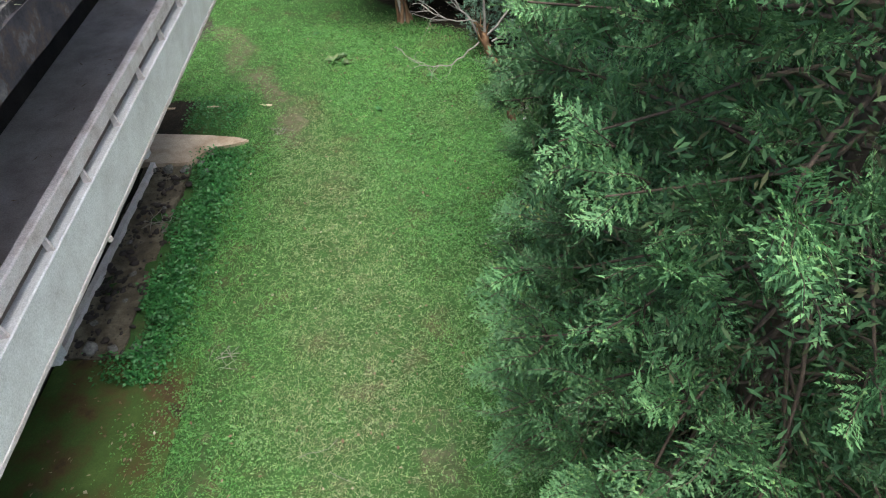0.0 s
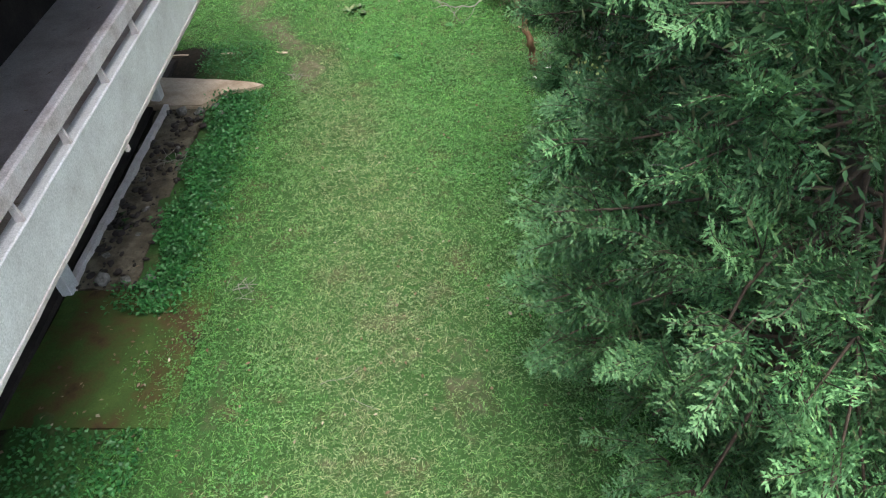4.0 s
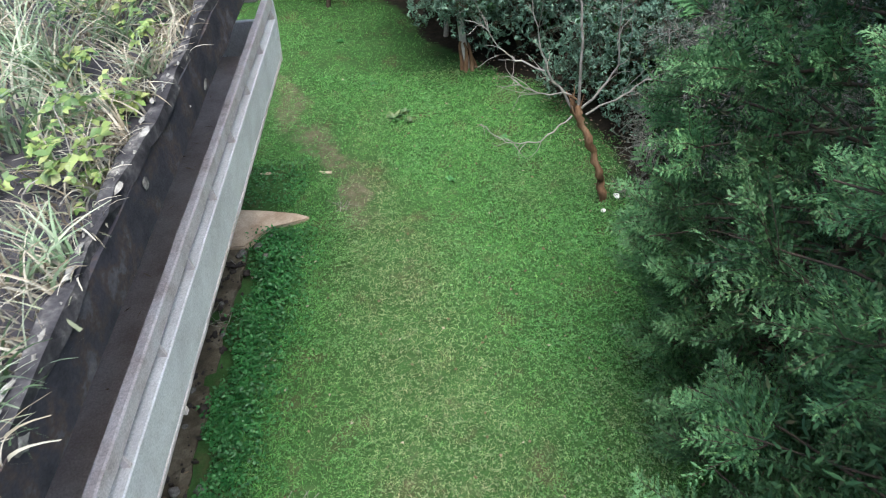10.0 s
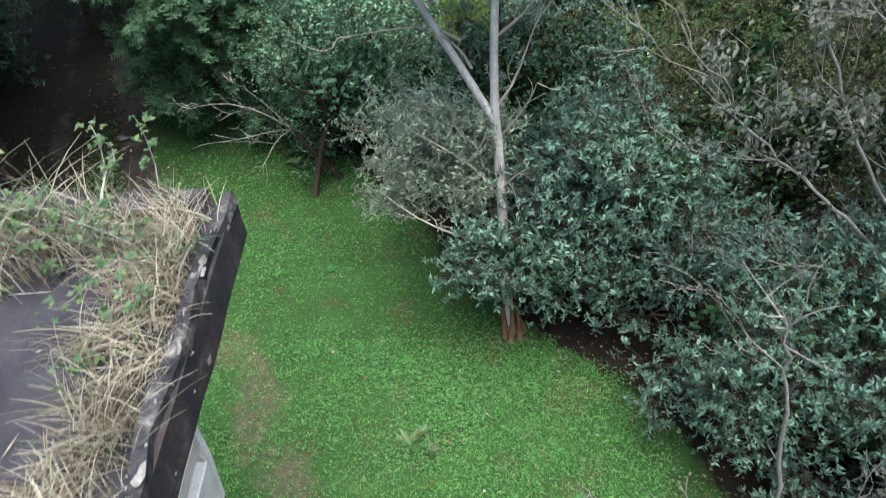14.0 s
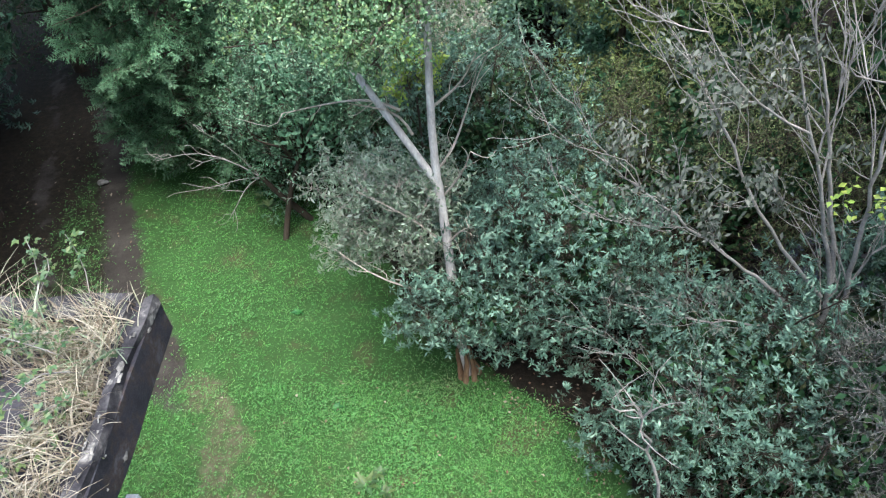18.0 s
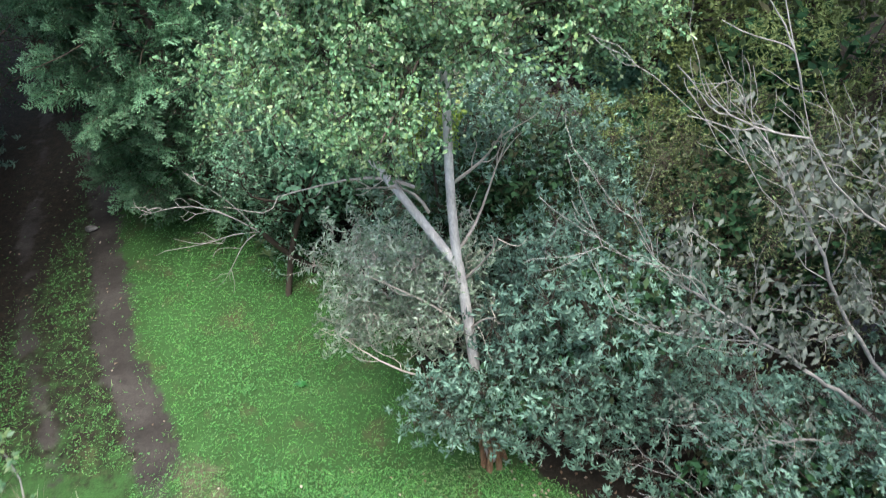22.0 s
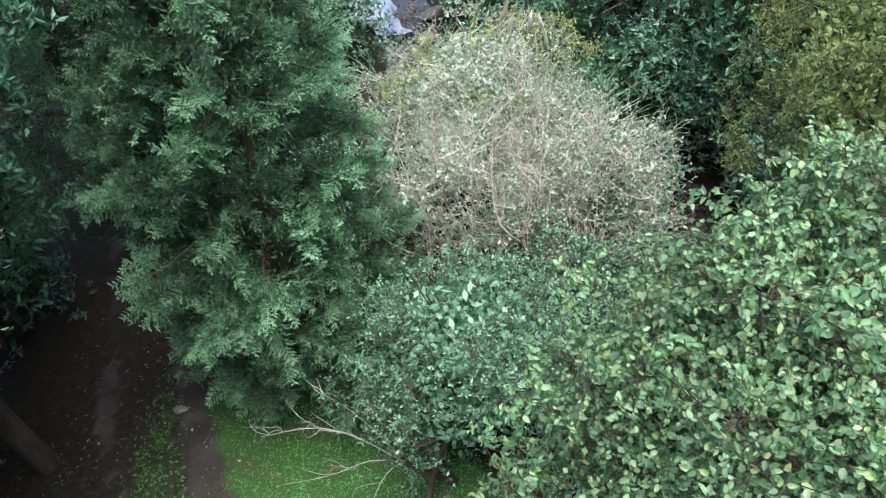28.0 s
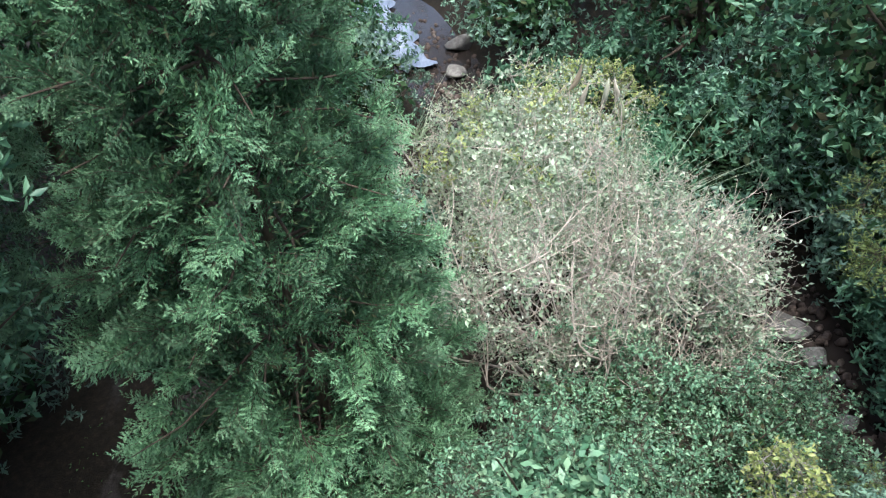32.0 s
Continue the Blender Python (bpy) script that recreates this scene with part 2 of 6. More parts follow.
BRAMBLE_PALE = leaf_material("yellowing_bramble_leaf", [(0.09, 0.17, 0.055), (0.16, 0.25, 0.075), (0.26, 0.34, 0.1), (0.36, 0.4, 0.16)], 0.45, 0.3)
CYPRESS = leaf_material("cypress_scale", [(0.036, 0.104, 0.039), (0.052, 0.14, 0.052), (0.075, 0.18, 0.072), (0.104, 0.225, 0.095), (0.135, 0.243, 0.081)], 0.55, 0.15, 0.3, clump=0.4, tip=(0.2, 0.38, 0.17), patch=(1.6, 0.3))
CEDAR = leaf_material("cedar_needle", [(0.035, 0.088, 0.044), (0.053, 0.123, 0.062), (0.075, 0.167, 0.082), (0.11, 0.216, 0.106)], 0.55, 0.15, 0.3, clump=0.4, tip=(0.25, 0.43, 0.25))
# inner leaves: darker green, the shade inside crowns put into their colour
INNER_GREEN = leaf_material("shaded_inner_leaf", [(0.022, 0.055, 0.026), (0.034, 0.085, 0.036), (0.05, 0.11, 0.045), (0.06, 0.055, 0.03)], 0.75, 0.1, 0.15)
EVERGREEN = leaf_material("glossy_evergreen_leaf", [(0.079, 0.153, 0.112), (0.112, 0.2, 0.147), (0.144, 0.246, 0.181), (0.191, 0.298, 0.223)], 0.45, 0.12, 0.4, clump=0.3)
POPLAR = leaf_material("pale_green_leaf", [(0.065, 0.15, 0.06), (0.11, 0.225, 0.1), (0.175, 0.315, 0.155), (0.255, 0.405, 0.235), (0.26, 0.37, 0.13), (0.36, 0.465, 0.29)], 0.45, 0.4, 0.4, clump=0.35)
GREYLEAF = leaf_material("greyish_leaf", [(0.17, 0.25, 0.15), (0.26, 0.35, 0.23), (0.37, 0.445, 0.33), (0.47, 0.52, 0.43)], 0.5, 0.25)
OLIVE = leaf_material("olive_green_leaf", [(0.1, 0.145, 0.042), (0.16, 0.21, 0.065), (0.235, 0.29, 0.095)], 0.6, 0.25)
BRUSH = leaf_material("brownish_olive_leaf", [(0.06, 0.085, 0.034), (0.093, 0.126, 0.048), (0.136, 0.174, 0.065), (0.136, 0.123, 0.072)], 0.65, 0.15)
WOODLEAF = leaf_material("woodland_leaf", [(0.045, 0.12, 0.07), (0.062, 0.155, 0.088), (0.085, 0.19, 0.11), (0.12, 0.23, 0.135)], 0.5, 0.15)
IVY = leaf_material("small_bluish_leaf", [(0.06, 0.15, 0.085), (0.1, 0.215, 0.125), (0.155, 0.29, 0.175), (0.23, 0.36, 0.22)], 0.42, 0.2)
LIME = leaf_material("lime_leaf", [(0.22, 0.36, 0.06), (0.3, 0.43, 0.09), (0.4, 0.45, 0.08)], 0.5, 0.35)
STRAW_PALE = leaf_material("bleached_grass_blade", [(0.16, 0.12, 0.08), (0.27, 0.22, 0.155), (0.4, 0.345, 0.26), (0.52, 0.47, 0.38), (0.2, 0.23, 0.12)], 0.55, 0.25)
ASHLEAF = leaf_material("ash_grey_leaf", [(0.052, 0.07, 0.05), (0.081, 0.098, 0.073), (0.115, 0.133, 0.105), (0.168, 0.182, 0.15)], 0.5, 0.15, 0.4)
DULL = leaf_material("dull_grey_leaf", [(0.049, 0.066, 0.051), (0.081, 0.098, 0.078), (0.115, 0.128, 0.109), (0.162, 0.166, 0.149)], 0.7, 0.1, 0.2)
YELLOWGREEN = leaf_material("yellow_green_leaf", [(0.19, 0.26, 0.08), (0.27, 0.33, 0.11), (0.36, 0.38, 0.15)], 0.5, 0.3)
CRUST = mottled("white_lichen", [(0.35, (0.1, 0.095, 0.09)), (0.5, (0.24, 0.23, 0.215)), (0.7, (0.36, 0.35, 0.33))], 14, 80, depth=0.6)
FASCIA = mottled("rusty_felt_face", [(0.3, (0.02, 0.02, 0.026)), (0.48, (0.04, 0.039, 0.05)), (0.56, (0.06, 0.046, 0.044)), (0.62, (0.075, 0.073, 0.085)), (0.7, (0.12, 0.115, 0.12)), (0.76, (0.36, 0.34, 0.33))], 5, 60, depth=0.5, dist=0.012, spec=0.2)
FALLEN = leaf_material("fallen_leaf", [(0.08, 0.042, 0.022), (0.16, 0.1, 0.06), (0.22, 0.16, 0.11), (0.42, 0.37, 0.3)], 0.7, 0.1)

m_, nt_, b_ = material("stream_water", 0.08, spec=0.6)
b_.inputs["Base Color"].default_value = (0.03, 0.024, 0.022, 1)
bump(nt_, b_, noise_tex(nt_, 5, 3, 0.6, (1, 0.4, 1)), 0.3, 0.05)
WATER = m_
PEBBLE = mottled("wet_brown_pebble", [(0.3, (0.028, 0.02, 0.017)), (0.5, (0.07, 0.05, 0.042)), (0.65, (0.13, 0.1, 0.085)), (0.8, (0.24, 0.21, 0.19))], 2.2, 30, rough=0.75, depth=0.5, spec=0.3)
# bluish-white put into the colour for the sky mirrored in the water
SKY_REFLECTION = mottled("sky_reflection", [(0.25, (0.1, 0.13, 0.2)), (0.5, (0.2, 0.24, 0.33)), (0.75, (0.34, 0.38, 0.48))], 1.2, 14, rough=0.35, stretch=(2, 0.35, 0.5), depth=0.5, dist=0.03)

# ---------------------------------------------------------------- mesh tools


def raw_mesh(name, V, faces, mats, which=None):
    """One mesh from arrays: V (n,3); faces a list of (m,k) index arrays; which: material index per face array."""
    me = bpy.data.meshes.new(name)
    V = np.asarray(V, np.float32)
    me.vertices.add(len(V))
    me.vertices.foreach_set("co", V.ravel())
    loops = np.concatenate([f.ravel() for f in faces]).astype(np.int32)
    sizes = np.concatenate([np.full(len(f), f.shape[1]) for f in faces]).astype(np.int32)
    me.loops.add(len(loops))
    me.loops.foreach_set("vertex_index", loops)
    me.polygons.add(len(sizes))
    me.polygons.foreach_set("loop_start", np.concatenate([[0], np.cumsum(sizes)[:-1]]).astype(np.int32))
    me.polygons.foreach_set("loop_total", sizes)
    for m in mats if isinstance(mats, (list, tuple)) else [mats]:
        me.materials.append(m)
    if which is not None:
        me.polygons.foreach_set("material_index", np.concatenate([np.full(len(f), w) for f, w in zip(faces, which)]).astype(np.int32))
    me.update(calc_edges=True)
    return me


class Soup:
    """Collects pieces of geometry for one mesh."""

    def __init__(self):
        self.V, self.F, self.W, self.n = [], [], [], 0

    def add(self, V, F, w=0):
        self.V.append(np.asarray(V, float))
        self.F.append(np.asarray(F) + self.n)
        self.W.append(w)
        self.n += len(V)

    def mesh(self, name, mats, smooth=False):
        me = raw_mesh(name, np.concatenate(self.V), self.F, mats, self.W)
        if smooth:
            me.polygons.foreach_set("use_smooth", np.ones(len(me.polygons), bool))
        return me


def unit(v):
    v = np.asarray(v, float)
    return v / (np.linalg.norm(v, axis=-1, keepdims=True) + 1e-9)


def tube(P, R, n=6):
    """A tapered pipe along the points P with radii R, closed at both ends."""
    P, R = np.asarray(P, float), np.asarray(R, float)
    T = unit(np.gradient(P, axis=0))
    up = np.array([0.31, 0.17, 0.93]) if abs(T[0, 2]) < 0.8 else np.array([0.95, 0.2, 0.1])
    A = unit(np.cross(T, up))
    B = np.cross(T, A)
    ang = np.linspace(0, 2 * np.pi, n, endpoint=False)
    ring = A[:, None] * np.cos(ang)[None, :, None] + B[:, None] * np.sin(ang)[None, :, None]
    V = (P[:, None] + ring * R[:, None, None]).reshape(-1, 3)
    k, j = np.meshgrid(np.arange(len(P) - 1), np.arange(n), indexing="ij")
    a, b = k * n + j, k * n + (j + 1) % n
    return V, np.stack([a, b, b + n, a + n], -1).reshape(-1, 4)


def limb(p, q, r0, r1, rng, bend=0.08, steps=6, sag=0.0):
    """A bent branch from p to q."""
    p, q = np.asarray(p, float), np.asarray(q, float)
    s = np.linspace(0, 1, steps + 1)
    P = p + (q - p) * s[:, None]
    off = rng.normal(0, 1, (2, 3)) * bend * np.linalg.norm(q - p)
    P += np.sin(np.pi * s)[:, None] * off[0] + np.sin(2 * np.pi * s)[:, None] * off[1] * 0.4
    P[:, 2] -= sag * s**2
    return P, r0 + (r1 - r0) * s


def leaves(base, along, normal, length, width, fold=0.15, curl=0.0):
    """Folded leaf blades of two triangles each."""
    base, along, normal = np.asarray(base, float), unit(along), np.asarray(normal, float)
    side = unit(np.cross(along, normal))
    up = np.cross(side, along)
    L, W = np.broadcast_to(length, len(base))[:, None], np.broadcast_to(width, len(base))[:, None]
    mid = base + along * L * 0.45
    V = np.stack([base, mid - side * W * 0.5 + up * W * fold, base + along * L - up * L * curl, mid + side * W * 0.5 + up * W * fold], 1)
    i = np.arange(len(base))[:, None] * 4
    return V.reshape(-1, 3), np.concatenate([i + [0, 3, 2], i + [0, 2, 1]])


def round_leaves(base, along, normal, length, width, fold=0.15, curl=0.1):
    """Oval pointed leaf blades of four triangles each, folded along the rib."""
    base, along, normal = np.asarray(base, float), unit(along), np.asarray(normal, float)
    side = unit(np.cross(along, normal))
    up = np.cross(side, along)
    L, W = np.broadcast_to(length, len(base))[:, None], np.broadcast_to(width, len(base))[:, None]
    a, b, tip = base + along * L * 0.28, base + along * L * 0.66 - up * L * curl * 0.4, base + along * L - up * L * curl
    V = np.stack([base, a - side * W * 0.46 + up * W * fold, b - side * W * 0.4 + up * W * fold, tip, b + side * W * 0.4 + up * W * fold, a + side * W * 0.46 + up * W * fold], 1)
    i = np.arange(len(base))[:, None] * 6
    return V.reshape(-1, 3), np.concatenate([i + [0, 5, 4], i + [0, 4, 3], i + [0, 3, 2], i + [0, 2, 1]])


def blades(root, lean, length, width, rng, segs=4, droop=1.0):
    """Grass blades: arching strips."""
    n = len(root)
    lean = unit(lean)
    s = np.linspace(0, 1, segs + 1)
    flat = unit(np.c_[lean[:, :2], np.zeros(n)])
    L = np.broadcast_to(length, n)[:, None, None]
    P = root[:, None] + L * (s[None, :, None] * lean[:, None] + (s**2)[None, :, None] * droop * (flat[:, None] * 0.45 - np.array([0, 0, 0.4])))
    side = unit(np.cross(lean, rng.normal(0, 1, (n, 3))))
    W = np.broadcast_to(width, n)[:, None, None] * (1 - 0.85 * s)[None, :, None] * 0.5
    V = np.stack([P - side[:, None] * W, P + side[:, None] * W], 2).reshape(-1, 3)
    k = np.arange(segs)
    q = np.stack([2 * k, 2 * k + 1, 2 * k + 3, 2 * k + 2], -1)
    F = (np.arange(n)[:, None, None] * 2 * (segs + 1) + q).reshape(-1, 4)
    return V, F


def part(name, data, mat, parent, label="", at=None):
    """One mesh object under a thing or a part. data: a mesh, a Soup or a bmesh."""
    if isinstance(data, Soup):
        data = data.mesh(name, mat)
    elif isinstance(data, bmesh.types.BMesh):
        me = bpy.data.meshes.new(name)
        data.to_mesh(me)
        data.free()
        me.materials.append(mat)
        data = me
    ob = new(name, data)
    ob.parent = parent
    if at is not None:
        ob.matrix_basis = at
    if label:
        tagged(ob, label)
    return ob


def thing(name, label, category, group="", kind="", at=(0, 0, 0)):
    ob = new(name)
    ob.location = at
    ob.empty_display_size = 0.2
    return tagged(ob, label, category, group, kind)


def box_bm(x0, x1, y0, y1, z0, z1, bevel=0.008, skew=0.0):
    """A bevelled box; skew shifts x by the line of the building's front."""
    bm = bmesh.new()
    bmesh.ops.create_cube(bm, size=1)
    for v in bm.verts:
        v.co = Vector(((x0 + x1) / 2 + v.co.x * (x1 - x0), (y0 + y1) / 2 + v.co.y * (y1 - y0), (z0 + z1) / 2 + v.co.z * (z1 - z0)))
        v.co.x += skew * (v.co.y - 5)
    if bevel:
        bmesh.ops.bevel(bm, geom=list(bm.edges), offset=bevel, segments=2, affect="EDGES")
    return bm


def rough_box(x0, x1, y0, y1, z0, z1, skew=0.0, amp=0.012, step=0.12, seed=0):
    """A box cut into a grid with worn, uneven faces."""
    bm = box_bm(x0, x1, y0, y1, z0, z1, 0, skew)
    for axis, (a, b) in enumerate(((x0, x1), (y0, y1), (z0, z1))):
        n = min(int((b - a) / step), 90)
        for i in range(1, n):
            co, no = [0, 0, 0], [0, 0, 0]
            co[axis], no[axis] = a + (b - a) * i / n, 1
            if axis == 0:
                no[1] = -skew
                co[1] = 5
            bmesh.ops.bisect_plane(bm, geom=list(bm.verts) + list(bm.edges) + list(bm.faces), plane_co=co, plane_no=no)
    for v in bm.verts:
        d = noise.noise_vector(v.co * 3.1 + Vector((seed, 0, 0))) + 0.6 * noise.noise_vector(v.co * 9 + Vector((0, seed, 0)))
        v.co += d * amp
    return bm

# ---------------------------------------------------------------- plan
FRONT = -0.052  # the building's front leans this much in x for each metre of y


def front(x, y):
    return x + FRONT * (y - 5)


STREAM = np.array([(-8.0, 36.0), (-5.7, 31.0), (-4.2, 27.5), (-1.6, 24.3), (0.2, 22.0), (0.6, 20.8), (0.8, 19.2), (1.9, 17.6), (5.0, 16.0), (12.0, 15.0)])


def from_stream(x, y):
    """Distance to the middle of the stream."""
    best = np.full(np.shape(x), 1e9)
    for (ax, ay), (bx, by) in zip(STREAM[:-1], STREAM[1:]):
        dx, dy = bx - ax, by - ay
        s = np.clip(((x - ax) * dx + (y - ay) * dy) / (dx * dx + dy * dy), 0, 1)
        best = np.minimum(best, np.hypot(x - ax - s * dx, y - ay - s * dy))
    return best


def height(x, y):
    """The ground's height: a flat lawn, a dip along the stream, rising woods beyond."""
    x, y = np.asarray(x, float), np.asarray(y, float)
    d = from_stream(x, y)
    h = -1.0 * np.clip(1 - (d - 0.7) / 1.6, 0, 1) ** 1.2
    h = h + 0.025 * np.sin(x * 2.1 + 0.4) * np.sin(y * 1.7) + 0.012 * np.sin(x * 5.3 + y * 3.1)
    h = h + 0.12 * np.clip(y - 33, 0, 60) + 0.1 * np.clip(x - 9, 0, 60) + 0.06 * np.clip(-13 - x, 0, 60)
    return h


LAWN_EDGE = np.array([(-2.0, 2.6), (3.0, 2.2), (5.0, 2.0), (7.0, 1.9), (9.3, 1.6), (10.5, 1.25), (11.8, 0.8), (12.5, 0.1), (13.2, -0.7), (14.2, -1.7), (15.4, -2.2), (16.5, -3.2), (18.4, -5.0), (19.4, -6.6)])
TRACK_MID = np.array([(9.0, -4.4), (11.5, -4.3), (13.9, -5.4), (15.3, -6.4), (18.3, -7.6), (20.5, -8.4), (24.0, -9.6)])


def wobble(x, y):
    """Ragged offsets for the edges of the tracks."""
    return 0.035 * np.sin(2.3 * y) + 0.035 * np.sin(13.1 * y + 1.3) + 0.045 * np.sin(17.3 * x + 11.3 * y)


def patches(x, y, size, seed):
    """Smooth random blotches of about that size, 0 to 1."""
    table = np.random.default_rng(seed).random((64, 64))
    u, v = np.asarray(x, float) / size + 17.3, np.asarray(y, float) / size + 29.1
    i, j = np.floor(u).astype(int), np.floor(v).astype(int)
    a, b = u - i, v - j
    a, b = a * a * (3 - 2 * a), b * b * (3 - 2 * b)
    return (table[i % 64, j % 64] * (1 - a) + table[(i + 1) % 64, j % 64] * a) * (1 - b) + (table[i % 64, (j + 1) % 64] * (1 - a) + table[(i + 1) % 64, (j + 1) % 64] * a) * b


def lawn_weight(x, y):
    """How thickly the lawn grows at a place, 0 to 1."""
    edge = np.interp(y, LAWN_EDGE[:, 0], LAWN_EDGE[:, 1]) + 0.18 * np.sin(y * 3.1) + 0.1 * np.sin(y * 7.7)
    w = np.clip((edge - x) / 0.5, 0, 1)
    w = np.where(y > 19.5, 0, w)
    wall = np.where(y < 10.4, front(-3.5, y) + 0.12 * np.sin(y * 4), -10.2)
    w = w * np.clip((x - wall) / 0.2, 0, 1)
    jog = wobble(x, y)
    tr = np.abs(x + jog - np.interp(y, TRACK_MID[:, 0], TRACK_MID[:, 1]))
    far = np.clip((y - 11.5) / 2.0, 0, 1)
    rough = 0.6 * patches(x, y, 0.5, 41) + 0.4 * patches(x, y, 0.16, 42)
    w = w * (1 - far * np.exp(-((tr / (0.24 + 0.24 * rough)) ** 2.5)) * 0.97)
    tr2 = np.abs(x + jog - np.interp(y, TRACK_MID[:, 0], TRACK_MID[:, 1]) + 1.25)
    w = w * (1 - far * np.exp(-((tr2 / (0.12 + 0.25 * rough)) ** 2)) * 0.8)
    for cx, cy, rx, ry, k in ((-2.55, 9.7, 0.3, 0.6, 0.85), (-2.95, 10.5, 0.42, 0.55, 0.8), (-3.4, 11.2, 0.55, 0.6, 0.75), (-3.95, 12.2, 0.45, 0.8, 0.75), (-2.67, 7.9, 0.1, 0.7, 0.6), (-2.0, 8.6, 0.5, 1.2, 0.2), (-0.1, 3.7, 0.35, 0.8, 0.45), (-1.3, 7.8, 0.8, 1.8, 0.15), (-0.8, 5.75, 0.09, 0.08, 0.9), (0.9, 11.0, 0.35, 0.8, 0.6), (-2.5, 5.2, 0.1, 0.8, 0.6), (-2.45, 3.7, 0.12, 1.2, 0.75)):
        w = w * (1 - k * np.exp(-(((x - cx) / rx) ** 2) - ((y - cy) / ry) ** 2))
    slab = (x > front(-4.4, y)) & (x < -3.02 + 0.06 * np.sin(y * 9) + 0.05 * np.sin(y * 23)) & (y > 3.27 + 0.05 * np.sin(x * 11)) & (y < 4.95 + 0.05 * np.sin(x * 13))
    step = (x < -3.35) & (y > 8.65) & (y < 9.3)
    # lawn thinned at the far left so dark ground imitates tree shade
    w = w * np.clip((x + 8.3) / 0.5, 0.12, 1)
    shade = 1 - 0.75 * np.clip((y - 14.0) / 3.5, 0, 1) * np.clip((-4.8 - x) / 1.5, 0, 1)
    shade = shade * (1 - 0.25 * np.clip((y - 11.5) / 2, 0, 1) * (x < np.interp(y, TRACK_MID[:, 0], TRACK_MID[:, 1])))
    over = np.clip((x + 3.75) / 1.0, 0, 1) ** 1.3 * 0.6 * (0.3 + 0.7 * patches(x, y, 0.25, 21))
    return np.where(step, 0, np.where(slab, over, w * shade))


def dryness(x, y):
    """How yellowed and thin the lawn is: a walked band down its middle, and blotches."""
    x, y = np.asarray(x, float), np.asarray(y, float)
    mid = np.interp(y, [1.0, 4.0, 6.0, 8.0, 9.5, 11.0, 12.2, 13.6], [-0.5, -0.8, -1.2, -1.8, -2.3, -3.1, -3.8, -4.7])
    wide = np.interp(y, [1.0, 5.0, 8.0, 10.0, 13.0], [1.1, 1.0, 0.8, 0.5, 0.4])
    band = np.exp(-(((x - mid) / wide) ** 2)) * np.clip((14.5 - y) / 1.5, 0, 1)
    fine = 0.6 * patches(x, y, 0.35, 3) + 0.4 * patches(x, y, 0.12, 4)
    broad = patches(x, y, 1.1, 5)
    d = band * (0.4 + 0.9 * fine) + 0.75 * np.clip(broad - 0.55, 0, 1) * 2 * fine
    return np.clip(d * np.clip((x + 3.0) / 0.5, 0.15, 1) + 0.9 * np.clip(fine - 0.72, 0, 1), 0, 1)


# ---------------------------------------------------------------- ground
gx = np.concatenate([[-900, -300, -120, -60, -40, -28, -20, -16], np.arange(-14, 9.01, 0.125), [10, 12, 16, 22, 32, 50, 100, 300, 900]])
gy = np.concatenate([[-900, -300, -100, -40, -20, -10, -5], np.arange(-2, 34.01, 0.125), [36, 39, 44, 52, 64, 90, 150, 400, 900]])
X, Y = np.meshgrid(gx, gy)
Z = height(X, Y)
n = len(gx)
i, j = np.meshgrid(np.arange(len(gy) - 1), np.arange(n - 1), indexing="ij")
F = np.stack([i * n + j, i * n + j + 1, (i + 1) * n + j + 1, (i + 1) * n + j], -1).reshape(-1, 4)
me = raw_mesh("ground", np.stack([X.ravel(), Y.ravel(), Z.ravel()], 1), [F], GROUND)
me.polygons.foreach_set("use_smooth", np.ones(len(me.polygons), bool))
vx, vy = X.ravel(), Y.ravel()
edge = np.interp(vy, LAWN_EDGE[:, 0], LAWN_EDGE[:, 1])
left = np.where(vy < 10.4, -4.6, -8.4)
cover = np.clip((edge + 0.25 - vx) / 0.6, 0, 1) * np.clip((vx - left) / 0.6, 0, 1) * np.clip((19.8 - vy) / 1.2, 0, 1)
# less soil left of the track, letting the shade-dark litter show
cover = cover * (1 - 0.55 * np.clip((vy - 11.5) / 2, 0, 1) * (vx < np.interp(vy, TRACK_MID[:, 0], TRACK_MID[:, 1])))


